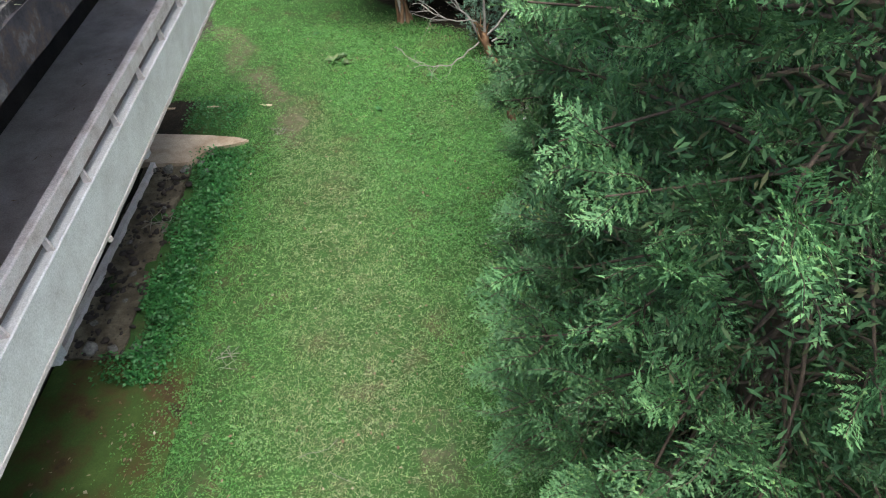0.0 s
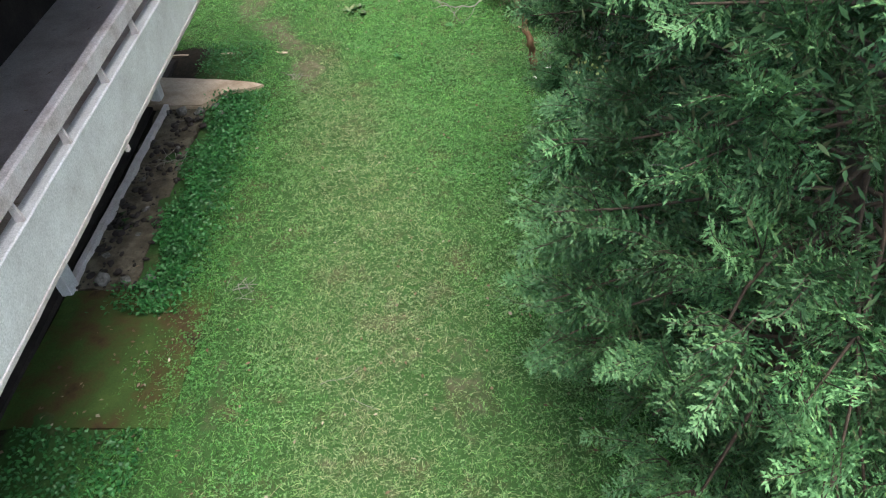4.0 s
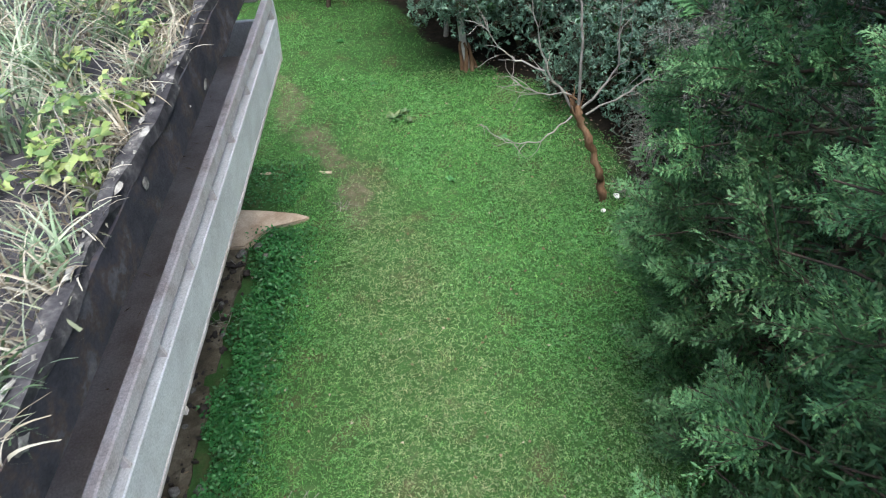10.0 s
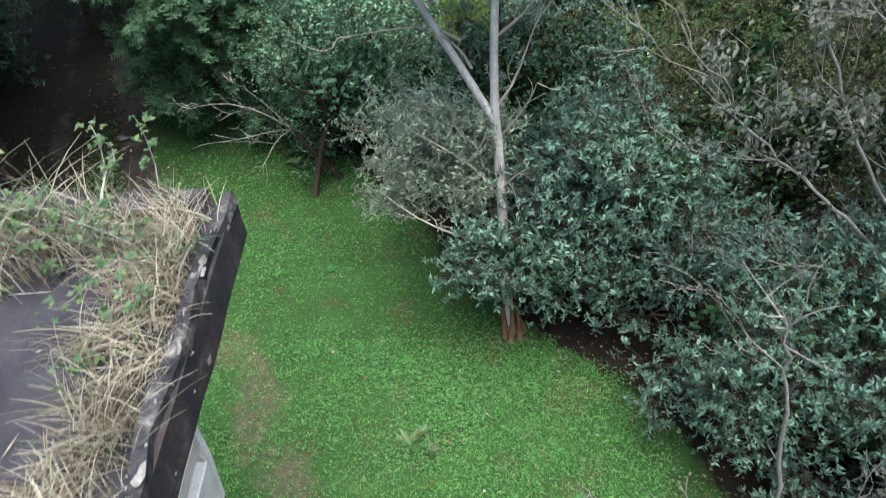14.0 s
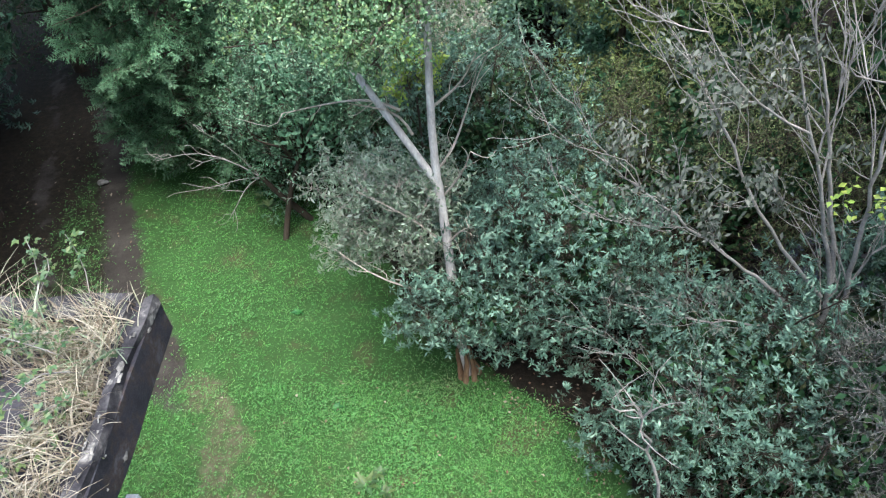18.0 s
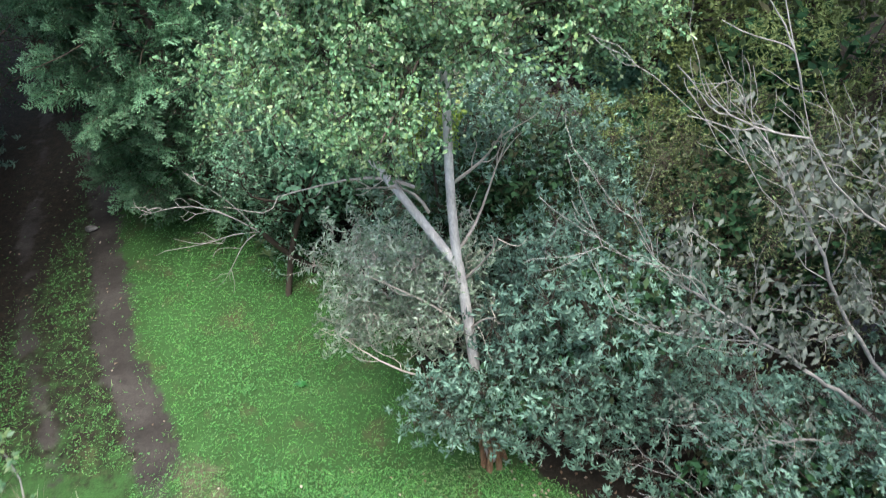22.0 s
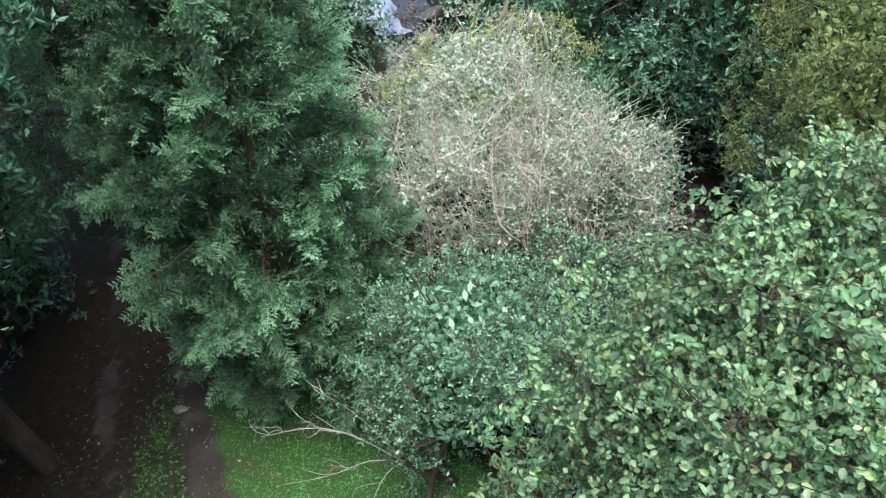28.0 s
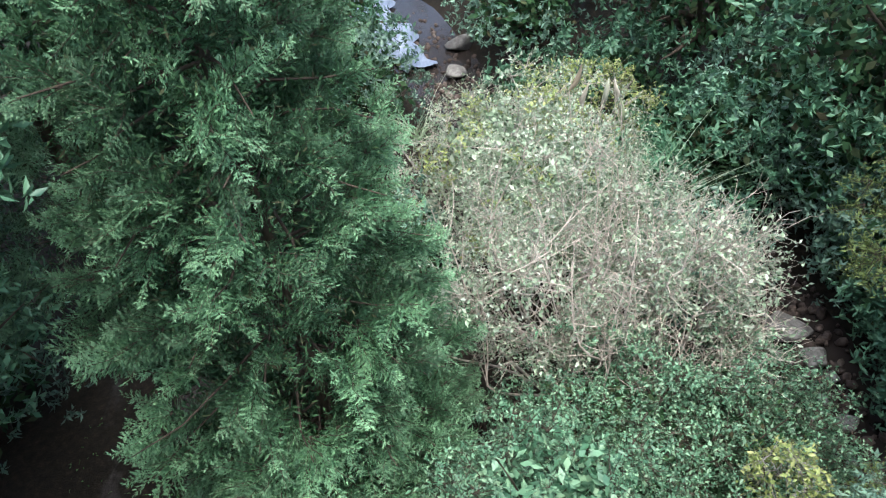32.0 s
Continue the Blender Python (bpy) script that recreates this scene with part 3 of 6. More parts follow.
def trodden(x, y):
    """Wheel tracks and the worn line across the lawn, 0 to 1."""
    mid = np.interp(y, TRACK_MID[:, 0], TRACK_MID[:, 1]) - wobble(x, y)
    on = np.clip((y - 11.8) / 1.5, 0, 1) * np.clip((26 - y) / 4, 0, 1)
    rough = 0.6 * patches(x, y, 0.5, 41) + 0.4 * patches(x, y, 0.16, 42)
    a = np.exp(-(((x - mid) / (0.3 + 0.2 * rough)) ** 2)) * on * np.clip(0.5 + 0.9 * rough, 0, 1)
    b = np.exp(-(((x - mid + 1.3) / (0.14 + 0.18 * rough)) ** 2)) * on * np.clip(0.2 + 0.8 * rough, 0, 1)
    worn = np.interp(y, [7.2, 8.2, 9.2, 9.9, 10.4, 11.6, 12.4, 13.4], [-2.68, -2.66, -2.58, -2.55, -2.95, -3.75, -4.05, -4.8])
    c = np.where(y < 9.0, 0.5, 0.75) * (0.55 + 0.6 * patches(x, y, 0.3, 31)) * np.exp(-(((x - worn - 0.15 * (patches(x, y, 0.7, 33) - 0.5)) / np.where(y < 9.0, 0.22, 0.55)) ** 2)) * np.clip((y - 7.2) / 0.5, 0, 1) * np.clip((13.6 - y) / 0.6, 0, 1)
    d = 0.55 * np.exp(-(((x + 0.1) / 0.35) ** 2) - ((y - 3.7) / 0.9) ** 2) + 0.5 * np.exp(-(((x + 2.45) / 0.12) ** 2) - ((y - 3.6) / 1.1) ** 4)
    return np.maximum(a, b), np.maximum(c, d)


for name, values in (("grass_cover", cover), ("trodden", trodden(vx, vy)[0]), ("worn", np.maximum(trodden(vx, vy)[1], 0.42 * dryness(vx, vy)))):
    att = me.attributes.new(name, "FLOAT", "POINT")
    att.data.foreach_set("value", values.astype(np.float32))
tagged(new("ground", me), "mossy green lawn soil with earth tracks and brown leaf litter darkened for shade", "ground", kind="structure")

# water of the stream
sy = []
for s in np.linspace(0, len(STREAM) - 1.001, 70):
    k = int(s)
    p = STREAM[k] + (STREAM[k + 1] - STREAM[k]) * (s - k)
    d = unit(STREAM[k + 1] - STREAM[k])
    sy.append((p, np.array([-d[1], d[0]])))
V = []
for p, nrm in sy:
    wide = 1.1 if p[1] < 26 else 2.4
    for u in np.linspace(-1, 1, 7):
        q = p + nrm * u * wide
        V.append((q[0], q[1], -0.82 + 0.05 * max(0, p[1] - 26) * 0.2))
a, b = np.meshgrid(np.arange(len(sy) - 1), np.arange(6), indexing="ij")
q = np.stack([a * 7 + b, a * 7 + b + 1, (a + 1) * 7 + b + 1, (a + 1) * 7 + b], -1).reshape(-1, 4)
tagged(new("water", raw_mesh("water", V, [q], WATER)), "shallow dark stream water between stones", "water", kind="structure")

# a ragged sheet on the stream towards the thicket, coloured as reflected sky
V, F = [], []
reflection_line = [(-8.6, 35.6, 0.5), (-7.95, 34.4, 0.7), (-7.4, 33.2, 0.6), (-7.0, 32.3, 0.5), (-6.6, 31.4, 0.6), (-6.1, 30.5, 0.5), (-5.6, 29.5, 0.35)]
for k, s in enumerate(np.linspace(0, len(reflection_line) - 1.001, 40)):
    a = int(s)
    x, y, half = np.array(reflection_line[a]) + (np.array(reflection_line[a + 1]) - reflection_line[a]) * (s - a)
    for u in np.linspace(-1, 1, 9):
        w = half * (1 + 0.25 * math.sin(k * 0.5 + u) + 0.12 * math.sin(k * 1.3 + 2 * u))
        V.append((x + u * w, y + 0.35 * u * w, -0.7 + 0.02 * max(0, y - 29) + 0.05 * math.sin(k * 0.9 + u * 4) + 0.1 * (1 - u * u)))
a, b = np.meshgrid(np.arange(39), np.arange(8), indexing="ij")
F = np.stack([a * 9 + b, a * 9 + b + 1, (a + 1) * 9 + b + 1, (a + 1) * 9 + b], -1).reshape(-1, 4)
reflection = raw_mesh("sky_reflection", V, [F], SKY_REFLECTION)
reflection.polygons.foreach_set("use_smooth", np.ones(len(reflection.polygons), bool))
tagged(new("sky_reflection", reflection), "bluish-white sheet painted as sky reflected on the stream", "water", kind="structure")

# ---------------------------------------------------------------- building
house = thing("building", "low abandoned concrete building with overhanging felt roof", "building")
Y0, Y1 = -6.0, 10.35
TOP = 4.55
EAVE = -2.36
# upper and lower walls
wall = part("wall", rough_box(-4.85, -4.6, Y0, 9.95, 0.0, 4.2, FRONT, 0.006, 0.5, 3), DARKC, house, "dark bare concrete front wall")
part("wall", box_bm(-9.4, -4.85, 9.7, 9.95, 0.0, 4.2, 0.01, 0), DARKC, house, "dark bare concrete end wall")
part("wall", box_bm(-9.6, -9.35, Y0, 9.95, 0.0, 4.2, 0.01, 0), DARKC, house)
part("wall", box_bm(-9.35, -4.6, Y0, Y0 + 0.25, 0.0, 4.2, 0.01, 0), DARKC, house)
roof = part("roof", rough_box(-9.8, EAVE - 0.02, Y0 - 0.3, Y1, TOP - 0.34, TOP - 0.08, FRONT, 0.01, 0.25, 7), TAR, house, "flat roof slab covered with black felt")
part("roof_edge", rough_box(EAVE - 0.07, EAVE, Y0 - 0.3, Y1 + 0.02, TOP - 0.08, TOP - 0.01, FRONT, 0.045, 0.045, 11), LICHEN, roof, "crumbling kerb with white lichen crust")
part("roof_edge", rough_box(-9.8, EAVE - 0.13, Y1 - 0.16, Y1 + 0.02, TOP - 0.08, TOP - 0.01, FRONT, 0.02, 0.12, 13), LICHEN, roof, "crumbling kerb with white lichen crust")
part("fascia", rough_box(EAVE - 0.05, EAVE + 0.006, Y0 - 0.3, Y1 + 0.03, TOP - 0.35, TOP - 0.07, FRONT, 0.008, 0.1, 17), FASCIA, roof, "dark rust-streaked roof edge face spotted with lichen")
crust_rng = np.random.default_rng(19)
CV, CF = [], []
for k in range(150):
    y, r = crust_rng.uniform(0.3, 10.2), 0.006 + 0.03 * crust_rng.random() ** 3
    face = k % 9 == 0
    c = Vector((front(EAVE, y) + 0.02, y, TOP - crust_rng.uniform(0.08, 0.3))) if face else Vector((front(EAVE, y) - crust_rng.uniform(0.0, 0.06), y, TOP + 0.012))
    base = len(CV)
    CV.append(c + Vector((0.003, 0, 0) if face else (0, 0, 0.005)))
    for q in range(9):
        a, s = q * 0.698, r * crust_rng.uniform(0.5, 1.25)
        CV.append(c + (Vector((-0.006, math.cos(a) * s * 1.4, math.sin(a) * s)) if face else Vector((math.cos(a) * s * 0.7, math.sin(a) * s * 1.7, -0.012))))
    CF += [(base, base + 1 + q, base + 1 + (q + 1) % 9) for q in range(9)]
tagged(part("lichen", raw_mesh("lichen", np.array([v[:] for v in CV]), [np.array(CF)], CRUST), None, roof, "white lichen crusts along the roof edge"), kind="stuff")
part("balcony_floor", box_bm(-4.6, -3.1, Y0, 9.86, 2.05, 2.165, 0.01, FRONT), FLOORC, house, "damp dark concrete balcony floor")
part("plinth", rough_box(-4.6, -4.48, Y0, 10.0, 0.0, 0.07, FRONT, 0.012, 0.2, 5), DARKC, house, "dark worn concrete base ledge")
for k, y in enumerate((-2.5, 1.25, 4.99, 8.74)):
    x = front(-4.42, y)
    part("post", box_bm(x - 0.07, x + 0.07, y - 0.09, y + 0.09, 0.0, 2.07, 0.012), PAINT, house, "pale square concrete support post")

# balcony parapet: a panel, a slot with stub posts, a cap
rail = thing("balcony_parapet", "weathered whitish concrete parapet with slotted top rail", "railing")


def extrude(prof, y0, y1, mat, amp=0.004, step=0.15, seed=0):
    """A profile in x and z drawn along the building's front, slightly worn."""
    bm = bmesh.new()
    ys = np.linspace(y0, y1, max(2, int((y1 - y0) / step) + 1))
    rows = [[bm.verts.new((front(px, y), y, pz)) for px, pz in prof] for y in ys]
    k = len(prof)
    for a, b in zip(rows[:-1], rows[1:]):
        for c in range(k):
            bm.faces.new((a[c], b[c], b[(c + 1) % k], a[(c + 1) % k]))
    bm.faces.new(rows[0]), bm.faces.new(rows[-1][::-1])
    bmesh.ops.recalc_face_normals(bm, faces=bm.faces)
    for v in bm.verts:
        v.co += noise.noise_vector(v.co * 4 + Vector((seed, 0, 0))) * amp + noise.noise_vector(v.co * 15) * amp * 0.7
    return bm


panel = part("panel", extrude([(-3.0, 2.625), (-2.93, 2.635), (-2.92, 2.625), (-2.972, 2.12), (-2.978, 2.105), (-3.06, 2.105), (-3.06, 2.61)], Y0, 9.86, PAINT, 0.003, 0.14, 21), PAINT, rail, "whitish stained concrete panel leaning slightly outward")
lower_edge = part("lower_edge", extrude([(-2.974, 2.112), (-2.968, 2.1), (-2.976, 2.055), (-3.09, 2.055), (-3.09, 2.1)], Y0, 9.87, CAPM, 0.006, 0.12, 23), CAPM, rail, "grey chipped lower edge with rust stains")
cap = part("cap", extrude([(-2.992, 2.945), (-2.93, 2.945), (-2.915, 2.935), (-2.918, 2.805), (-2.988, 2.805)], Y0, 9.9, CAPM, 0.004, 0.14, 25), CAPM, rail, "brown-grey stained concrete cap")
stub_bm = bmesh.new()
prof = [(-0.012, 2.6), (0.056, 2.6), (0.05, 2.66), (0.018, 2.82), (-0.012, 2.82)]
lo = [stub_bm.verts.new((px, -0.012, pz)) for px, pz in prof]
hi = [stub_bm.verts.new((px, 0.012, pz)) for px, pz in prof]
stub_bm.faces.new(lo), stub_bm.faces.new(hi[::-1])
for k in range(5):
    stub_bm.faces.new((lo[k], hi[k], hi[(k + 1) % 5], lo[(k + 1) % 5]))
bmesh.ops.recalc_face_normals(stub_bm, faces=stub_bm.faces)
stub_me = bpy.data.meshes.new("stub_post")
stub_bm.to_mesh(stub_me)
stub_bm.free()
stub_me.materials.append(CAPM)
for k in range(-9, 10):
    y = 2.25 + 0.846 * k
    part("stub_post", stub_me, None, cap, "", pose(front(-2.985, y), y, 0))
bm = bmesh.new()
prof = [(-3.0, 2.95), (-2.912, 2.95), (-2.914, 2.62), (-2.968, 2.05), (-3.06, 2.05)]
lo = [bm.verts.new((front(px, 9.88), 9.872, pz)) for px, pz in prof]
hi = [bm.verts.new((front(px, 9.93), 9.93, pz)) for px, pz in prof]
bm.faces.new(lo), bm.faces.new(hi[::-1])
for k in range(5):
    bm.faces.new((lo[k], hi[k], hi[(k + 1) % 5], lo[(k + 1) % 5]))
bmesh.ops.recalc_face_normals(bm, faces=bm.faces)
part("end_plate", bm, PAINT, rail, "whitish end face of the parapet")
part("end_cap", box_bm(-4.75, -3.34, 9.83, 9.93, 2.86, 2.945, 0.008), CAPM, rail, "brown-grey concrete cap across the balcony's end")
part("end_panel", box_bm(-4.78, -3.36, 9.85, 9.91, 2.1, 2.62, 0.008), PAINT, rail, "whitish low panel closing the balcony's end")
part("drip_tab", box_bm(front(-2.98, 4.75) - 0.02, front(-2.98, 4.75) + 0.012, 4.71, 4.76, 2.0, 2.06, 0.005), CAPM, lower_edge, "small hanging concrete lip")

# slabs and stones beside the wall
slab = rough_box(-4.42, -2.8, 3.25, 4.97, -0.1, 0.022, 0, 0.012, 0.15, 31)
tagged(part("paving_slab", slab, MOSSY, None), "brown and green moss-covered concrete slab by the wall", "slab")
bm = bmesh.new()
ring = [(-4.78, 8.6), (-4.35, 8.55), (-3.92, 8.57), (-3.8, 8.8), (-3.66, 8.99), (-3.4, 9.06), (-3.2, 9.13), (-3.15, 9.2), (-3.35, 9.27), (-3.8, 9.3), (-4.78, 9.34)]
lo = [bm.verts.new((x, y, -0.08)) for x, y in ring]
hi = [bm.verts.new((x, y, 0.13 - 0.06 * (x + 4.78))) for x, y in ring]
bm.faces.new(lo[::-1]), bm.faces.new(hi)
for k in range(len(ring)):
    bm.faces.new((lo[k], lo[(k + 1) % len(ring)], hi[(k + 1) % len(ring)], hi[k]))
bmesh.ops.bevel(bm, geom=list(bm.edges), offset=0.018, segments=2, affect="EDGES")
tagged(part("stone_step", bm, SAND, None), "pale pinkish stone step tapering into the grass", "step")
tagged(part("stone_edging", rough_box(-5.0, -3.0, 10.2, 10.25, -0.06, 0.012, 0, 0.014, 0.08, 37), SAND, None), "thin sandy stone edging sunk in the grass", "edging")
tagged(part("stone_kerb", rough_box(-4.42, -4.35, 4.98, 8.56, -0.05, 0.12, -0.015, 0.01, 0.1, 39), CAPM, None), "narrow pale concrete kerb along the wall's foot", "kerb")
tagged(part("dirt_strip", rough_box(-4.4, -3.72, 5.0, 8.64, -0.1, 0.03, FRONT, 0.05, 0.1, 35), DIRT, None), "bare dirt strip with rubble under the balcony", "ground", kind="structure")


def stone_mesh(seed, mat, squash=0.65):
    bm = bmesh.new()
    bmesh.ops.create_icosphere(bm, subdivisions=3, radius=1)
    for v in bm.verts:
        d = v.co.copy()
        s = 1 + 0.28 * noise.noise(d * 1.3 + Vector((seed * 7.1, 0, 0))) + 0.1 * noise.noise(d * 3.5 + Vector((0, seed * 3.3, 0)))
        c = Vector([math.tanh(1.25 * t * s) for t in d])
        for k in range(11):
            nrm = Vector((math.sin(seed * 3.7 + k * 2.4), math.cos(seed * 1.9 + k * 3.1), math.sin(seed + k * 1.3))).normalized()
            over = c.dot(nrm) - (0.6 + 0.2 * math.sin(k * 5.1 + seed))
            if over > 0:
                c -= nrm * over * 0.9
        v.co = Vector((c[0], c[1] * 0.85, c[2] * squash))
    me = bpy.data.meshes.new("stone")
    bm.to_mesh(me)
    bm.free()
    for p in me.polygons:
        p.use_smooth = True
    me.materials.append(mat)
    return me


rng = np.random.default_rng(5)
grey = [stone_mesh(k, ROCK) for k in range(5)]
for x, y, r in ((-4.1, 5.12, 0.13), (-3.82, 5.1, 0.08), (-3.58, 5.12, 0.09), (-4.2, 5.5, 0.06), (-4.0, 6.3, 0.07), (-4.25, 6.9, 0.06), (-3.95, 8.47, 0.1), (-4.2, 8.45, 0.11), (-3.75, 8.6, 0.08), (-3.62, 8.8, 0.07), (-4.42, 8.45, 0.09), (-3.6, 8.42, 0.06), (-4.0, 7.6, 0.05), (-3.86, 7.1, 0.06), (-3.95, 5.85, 0.05)):
    ob = new("stone", grey[rng.integers(5)])
    ob.matrix_basis = pose(x, y, 0.02 + r * 0.35, 0, 0, rng.uniform(0, 360)) @ Matrix.Diagonal((r, r, r, 1))
    tagged(ob, "rounded grey rubble stone on bare dirt by the wall", "stone", "rubble stones")
# stream boulders
big = [(0.62, 20.95, 0.42), (0.86, 20.45, 0.26), (0.35, 20.45, 0.22), (0.22, 20.7, 0.2), (1.0, 20.1, 0.2), (0.75, 19.75, 0.15), (0.45, 19.9, 0.14), (0.2, 20.1, 0.15), (0.95, 19.35, 0.19), (0.5, 19.45, 0.16), (0.25, 19.6, 0.12), (0.6, 19.1, 0.13), (0.8, 18.8, 0.12), (0.3, 19.1, 0.12), (1.3, 18.2, 0.2), (-3.6, 26.6, 0.5), (-4.7, 29.2, 0.4), (-6.9, 29.0, 0.6), (-4.6, 30.6, 0.5)]
for x, y, r in big:
    ob = new("boulder", grey[rng.integers(5)])
    ob.matrix_basis = pose(x, y, -0.78 + r * 0.3, rng.uniform(-12, 12), rng.uniform(-12, 12), rng.uniform(0, 360)) @ Matrix.Diagonal((r, r * 0.9, r * 0.85, 1))
    tagged(ob, "large pale grey boulder in the stream bed" if r > 0.2 else "small rounded tan stone in the stream bed", "rock", "stream stones")
S = Soup()
unitstone = bmesh.new()
bmesh.ops.create_icosphere(unitstone, subdivisions=1, radius=1)
SV = np.array([v.co[:] for v in unitstone.verts])
SF = np.array([[v.index for v in f.verts] for f in unitstone.faces])
unitstone.free()
for k in range(1500):
    s = rng.uniform(0, len(STREAM) - 1.01)
    a = int(s)
    p = STREAM[a] + (STREAM[a + 1] - STREAM[a]) * (s - a) + rng.normal(0, 0.62, 2)
    r = rng.uniform(0.03, 0.1)
    turn = np.linalg.qr(rng.normal(0, 1, (3, 3)))[0]
    S.add((SV * rng.uniform(0.75, 1.15, (len(SV), 1)) * rng.uniform(0.5, 1.3, 3)) @ turn * r + (p[0], p[1], -0.8 + r * 0.3), SF)
tagged(new("gravel", S.mesh("gravel", [PEBBLE])), "brown and grey gravel along the stream", "gravel", kind="stuff")

S = Soup()
for k in range(420):
    yy = rng.uniform(5.0, 8.55)
    xx = front(-4.36, yy) * 0.5 + (-4.36) * 0.5 + abs(rng.normal(0, 0.32))
    if xx > front(-3.62, yy):
        continue
    r = 0.012 + 0.05 * rng.random() ** 3
    S.add(SV * r * rng.uniform(0.5, 1.4, 3) * (1, 1, 0.6) + (xx, yy, 0.03 + r * 0.2), SF)
tagged(new("rubble", S.mesh("rubble", [DARKC, ROCK])), "small broken stones and grit on the bare dirt", "rubble", kind="stuff")

# ---------------------------------------------------------------- lawn
rng = np.random.default_rng(11)


def scatter(count, x0, x1, y0, y1, power=1.0):
    x, y = rng.uniform(x0, x1, count), rng.uniform(y0, y1, count)
    keep = rng.random(count) < lawn_weight(x, y) ** power
    return x[keep], y[keep]


def with_dryness(me, values):
    att = me.attributes.new("dryness", "FLOAT", "POINT")
    att.data.foreach_set("value", np.clip(values, 0, 1).astype(np.float32))
    return me


# clover: three leaflets on a short stalk, thickest where the lawn is least walked
x, y = scatter(240000, -5.2, 2.7, 0.5, 13.0)
x2, y2 = scatter(75000, -9.5, 0.8, 13.0, 19.5)
x, y = np.r_[x, x2], np.r_[y, y2]
tuft = 0.5 * patches(x, y, 0.16, 7) + 0.5 * patches(x, y, 0.07, 17)
keep = rng.random(len(x)) < (0.12 + 0.88 * tuft) * (1 - 0.6 * dryness(x, y)) * (0.35 + 0.9 * patches(x, y, 0.8, 18))
x, y, tuft = x[keep], y[keep], tuft[keep]
n = len(x)
zz = height(x, y) + rng.uniform(0.006, 0.03, n) + 0.06 * tuft**2
spin = rng.uniform(0, 2 * np.pi, n)
size = rng.uniform(0.01, 0.019, n) * (0.75 + 0.5 * patches(x, y, 0.5, 8))
Bs, As, Ns, Ls = [], [], [], []
for k in range(3):
    a = spin + k * 2.094
    Bs.append(np.stack([x, y, zz], 1))
    As.append(np.stack([np.cos(a), np.sin(a), rng.normal(-0.05, 0.35, n)], 1))
    Ns.append(np.stack([rng.normal(0, 0.4, n), rng.normal(0, 0.4, n), np.ones(n)], 1))
    Ls.append(size)
V, F = leaves(np.concatenate(Bs), np.concatenate(As), np.concatenate(Ns), np.concatenate(Ls), np.concatenate(Ls) * 0.95, 0.12)
dv = np.tile(np.repeat(dryness(x, y) * 1.1 + rng.normal(0, 0.12, n), 4), 3)
tagged(new("clover", with_dryness(raw_mesh("clover", V, [F], CLOVER), dv)), "low green clover covering the lawn", "clover", kind="stuff")

# grass blades between
x, y = scatter(300000, -5.2, 2.7, 0.5, 13.0)
x2, y2 = scatter(70000, -9.5, 0.8, 13.0, 19.5)
x, y = np.r_[x, x2], np.r_[y, y2]
keep = rng.random(len(x)) < 0.15 + 0.5 * patches(x, y, 0.3, 9) + 0.4 * patches(x, y, 0.09, 19)
x, y = x[keep], y[keep]
n = len(x)
root = np.stack([x, y, height(x, y)], 1)
V, F = blades(root, np.c_[rng.normal(0, 0.75, (n, 2)), np.ones(n)], rng.uniform(0.03, 0.085, n), rng.uniform(0.0035, 0.0075, n), rng, 2, 0.9)
tagged(new("grass", with_dryness(raw_mesh("grass", V, [F], TURF), np.repeat(dryness(x, y) * 1.15 + rng.normal(0, 0.2, n), 6))), "short mown green grass, yellowed along the middle", "grass", kind="stuff")

# longer pale stalks lying in the lawn
x, y = scatter(1500, -3.2, 2.4, 0.8, 13.0)
n = len(x)
root = np.stack([x, y, height(x, y) + 0.03], 1)
V, F = blades(root, np.c_[rng.normal(0, 1, (n, 2)), rng.uniform(0.05, 0.5, n)], rng.uniform(0.08, 0.22, n), rng.uniform(0.003, 0.005, n), rng, 3, 0.4)
tagged(new("dry_stalks", with_dryness(raw_mesh("dry_stalks", V, [F], TURF), np.full(len(V), 1.0))), "loose straw-coloured stalks lying in the lawn", "straw", kind="stuff")

# tall dark weeds along the wall and at lawn edges
x = np.r_[front(-3.35, 6.8) + rng.normal(0, 0.22, 7000), rng.uniform(-4.3, -2.9, 2500), rng.uniform(-4.3, -3.3, 700)]
y = np.r_[rng.uniform(4.6, 8.9, 7000), rng.uniform(1.2, 3.2, 2500), rng.uniform(9.4, 10.4, 700)]
ok = (x < -2.75) & (x > np.where((y > 5) & (y < 8.7), front(-3.62, y) + 0.12 * np.sin(y * 5), front(-4.2, y)))
x, y = x[ok], y[ok]
n = len(x)
B = np.stack([x, y, height(x, y) + rng.uniform(0.02, 0.16, n)], 1)
A = np.c_[rng.normal(0, 1, (n, 2)), rng.normal(0.1, 0.4, n)]
V, F = leaves(B, A, np.c_[rng.normal(0, 0.4, (n, 2)), np.ones(n)], rng.uniform(0.03, 0.065, n), rng.uniform(0.02, 0.04, n), 0.15)
tagged(new("weeds", raw_mesh("weeds", V, [F], WEED)), "lush dark green weeds along the wall", "weeds", kind="stuff")

# fallen leaves and straw bits
x = np.r_[rng.uniform(-4.4, 1.6, 420), rng.uniform(-9, -5, 150), rng.uniform(-1, 2.5, 1200), rng.uniform(-4.2, -3.0, 60)]
y = np.r_[rng.uniform(1, 13, 420), rng.uniform(13, 20, 150), rng.uniform(8.5, 14, 1200), rng.uniform(3.2, 5, 60)]
edge = np.interp(y, LAWN_EDGE[:, 0], LAWN_EDGE[:, 1])
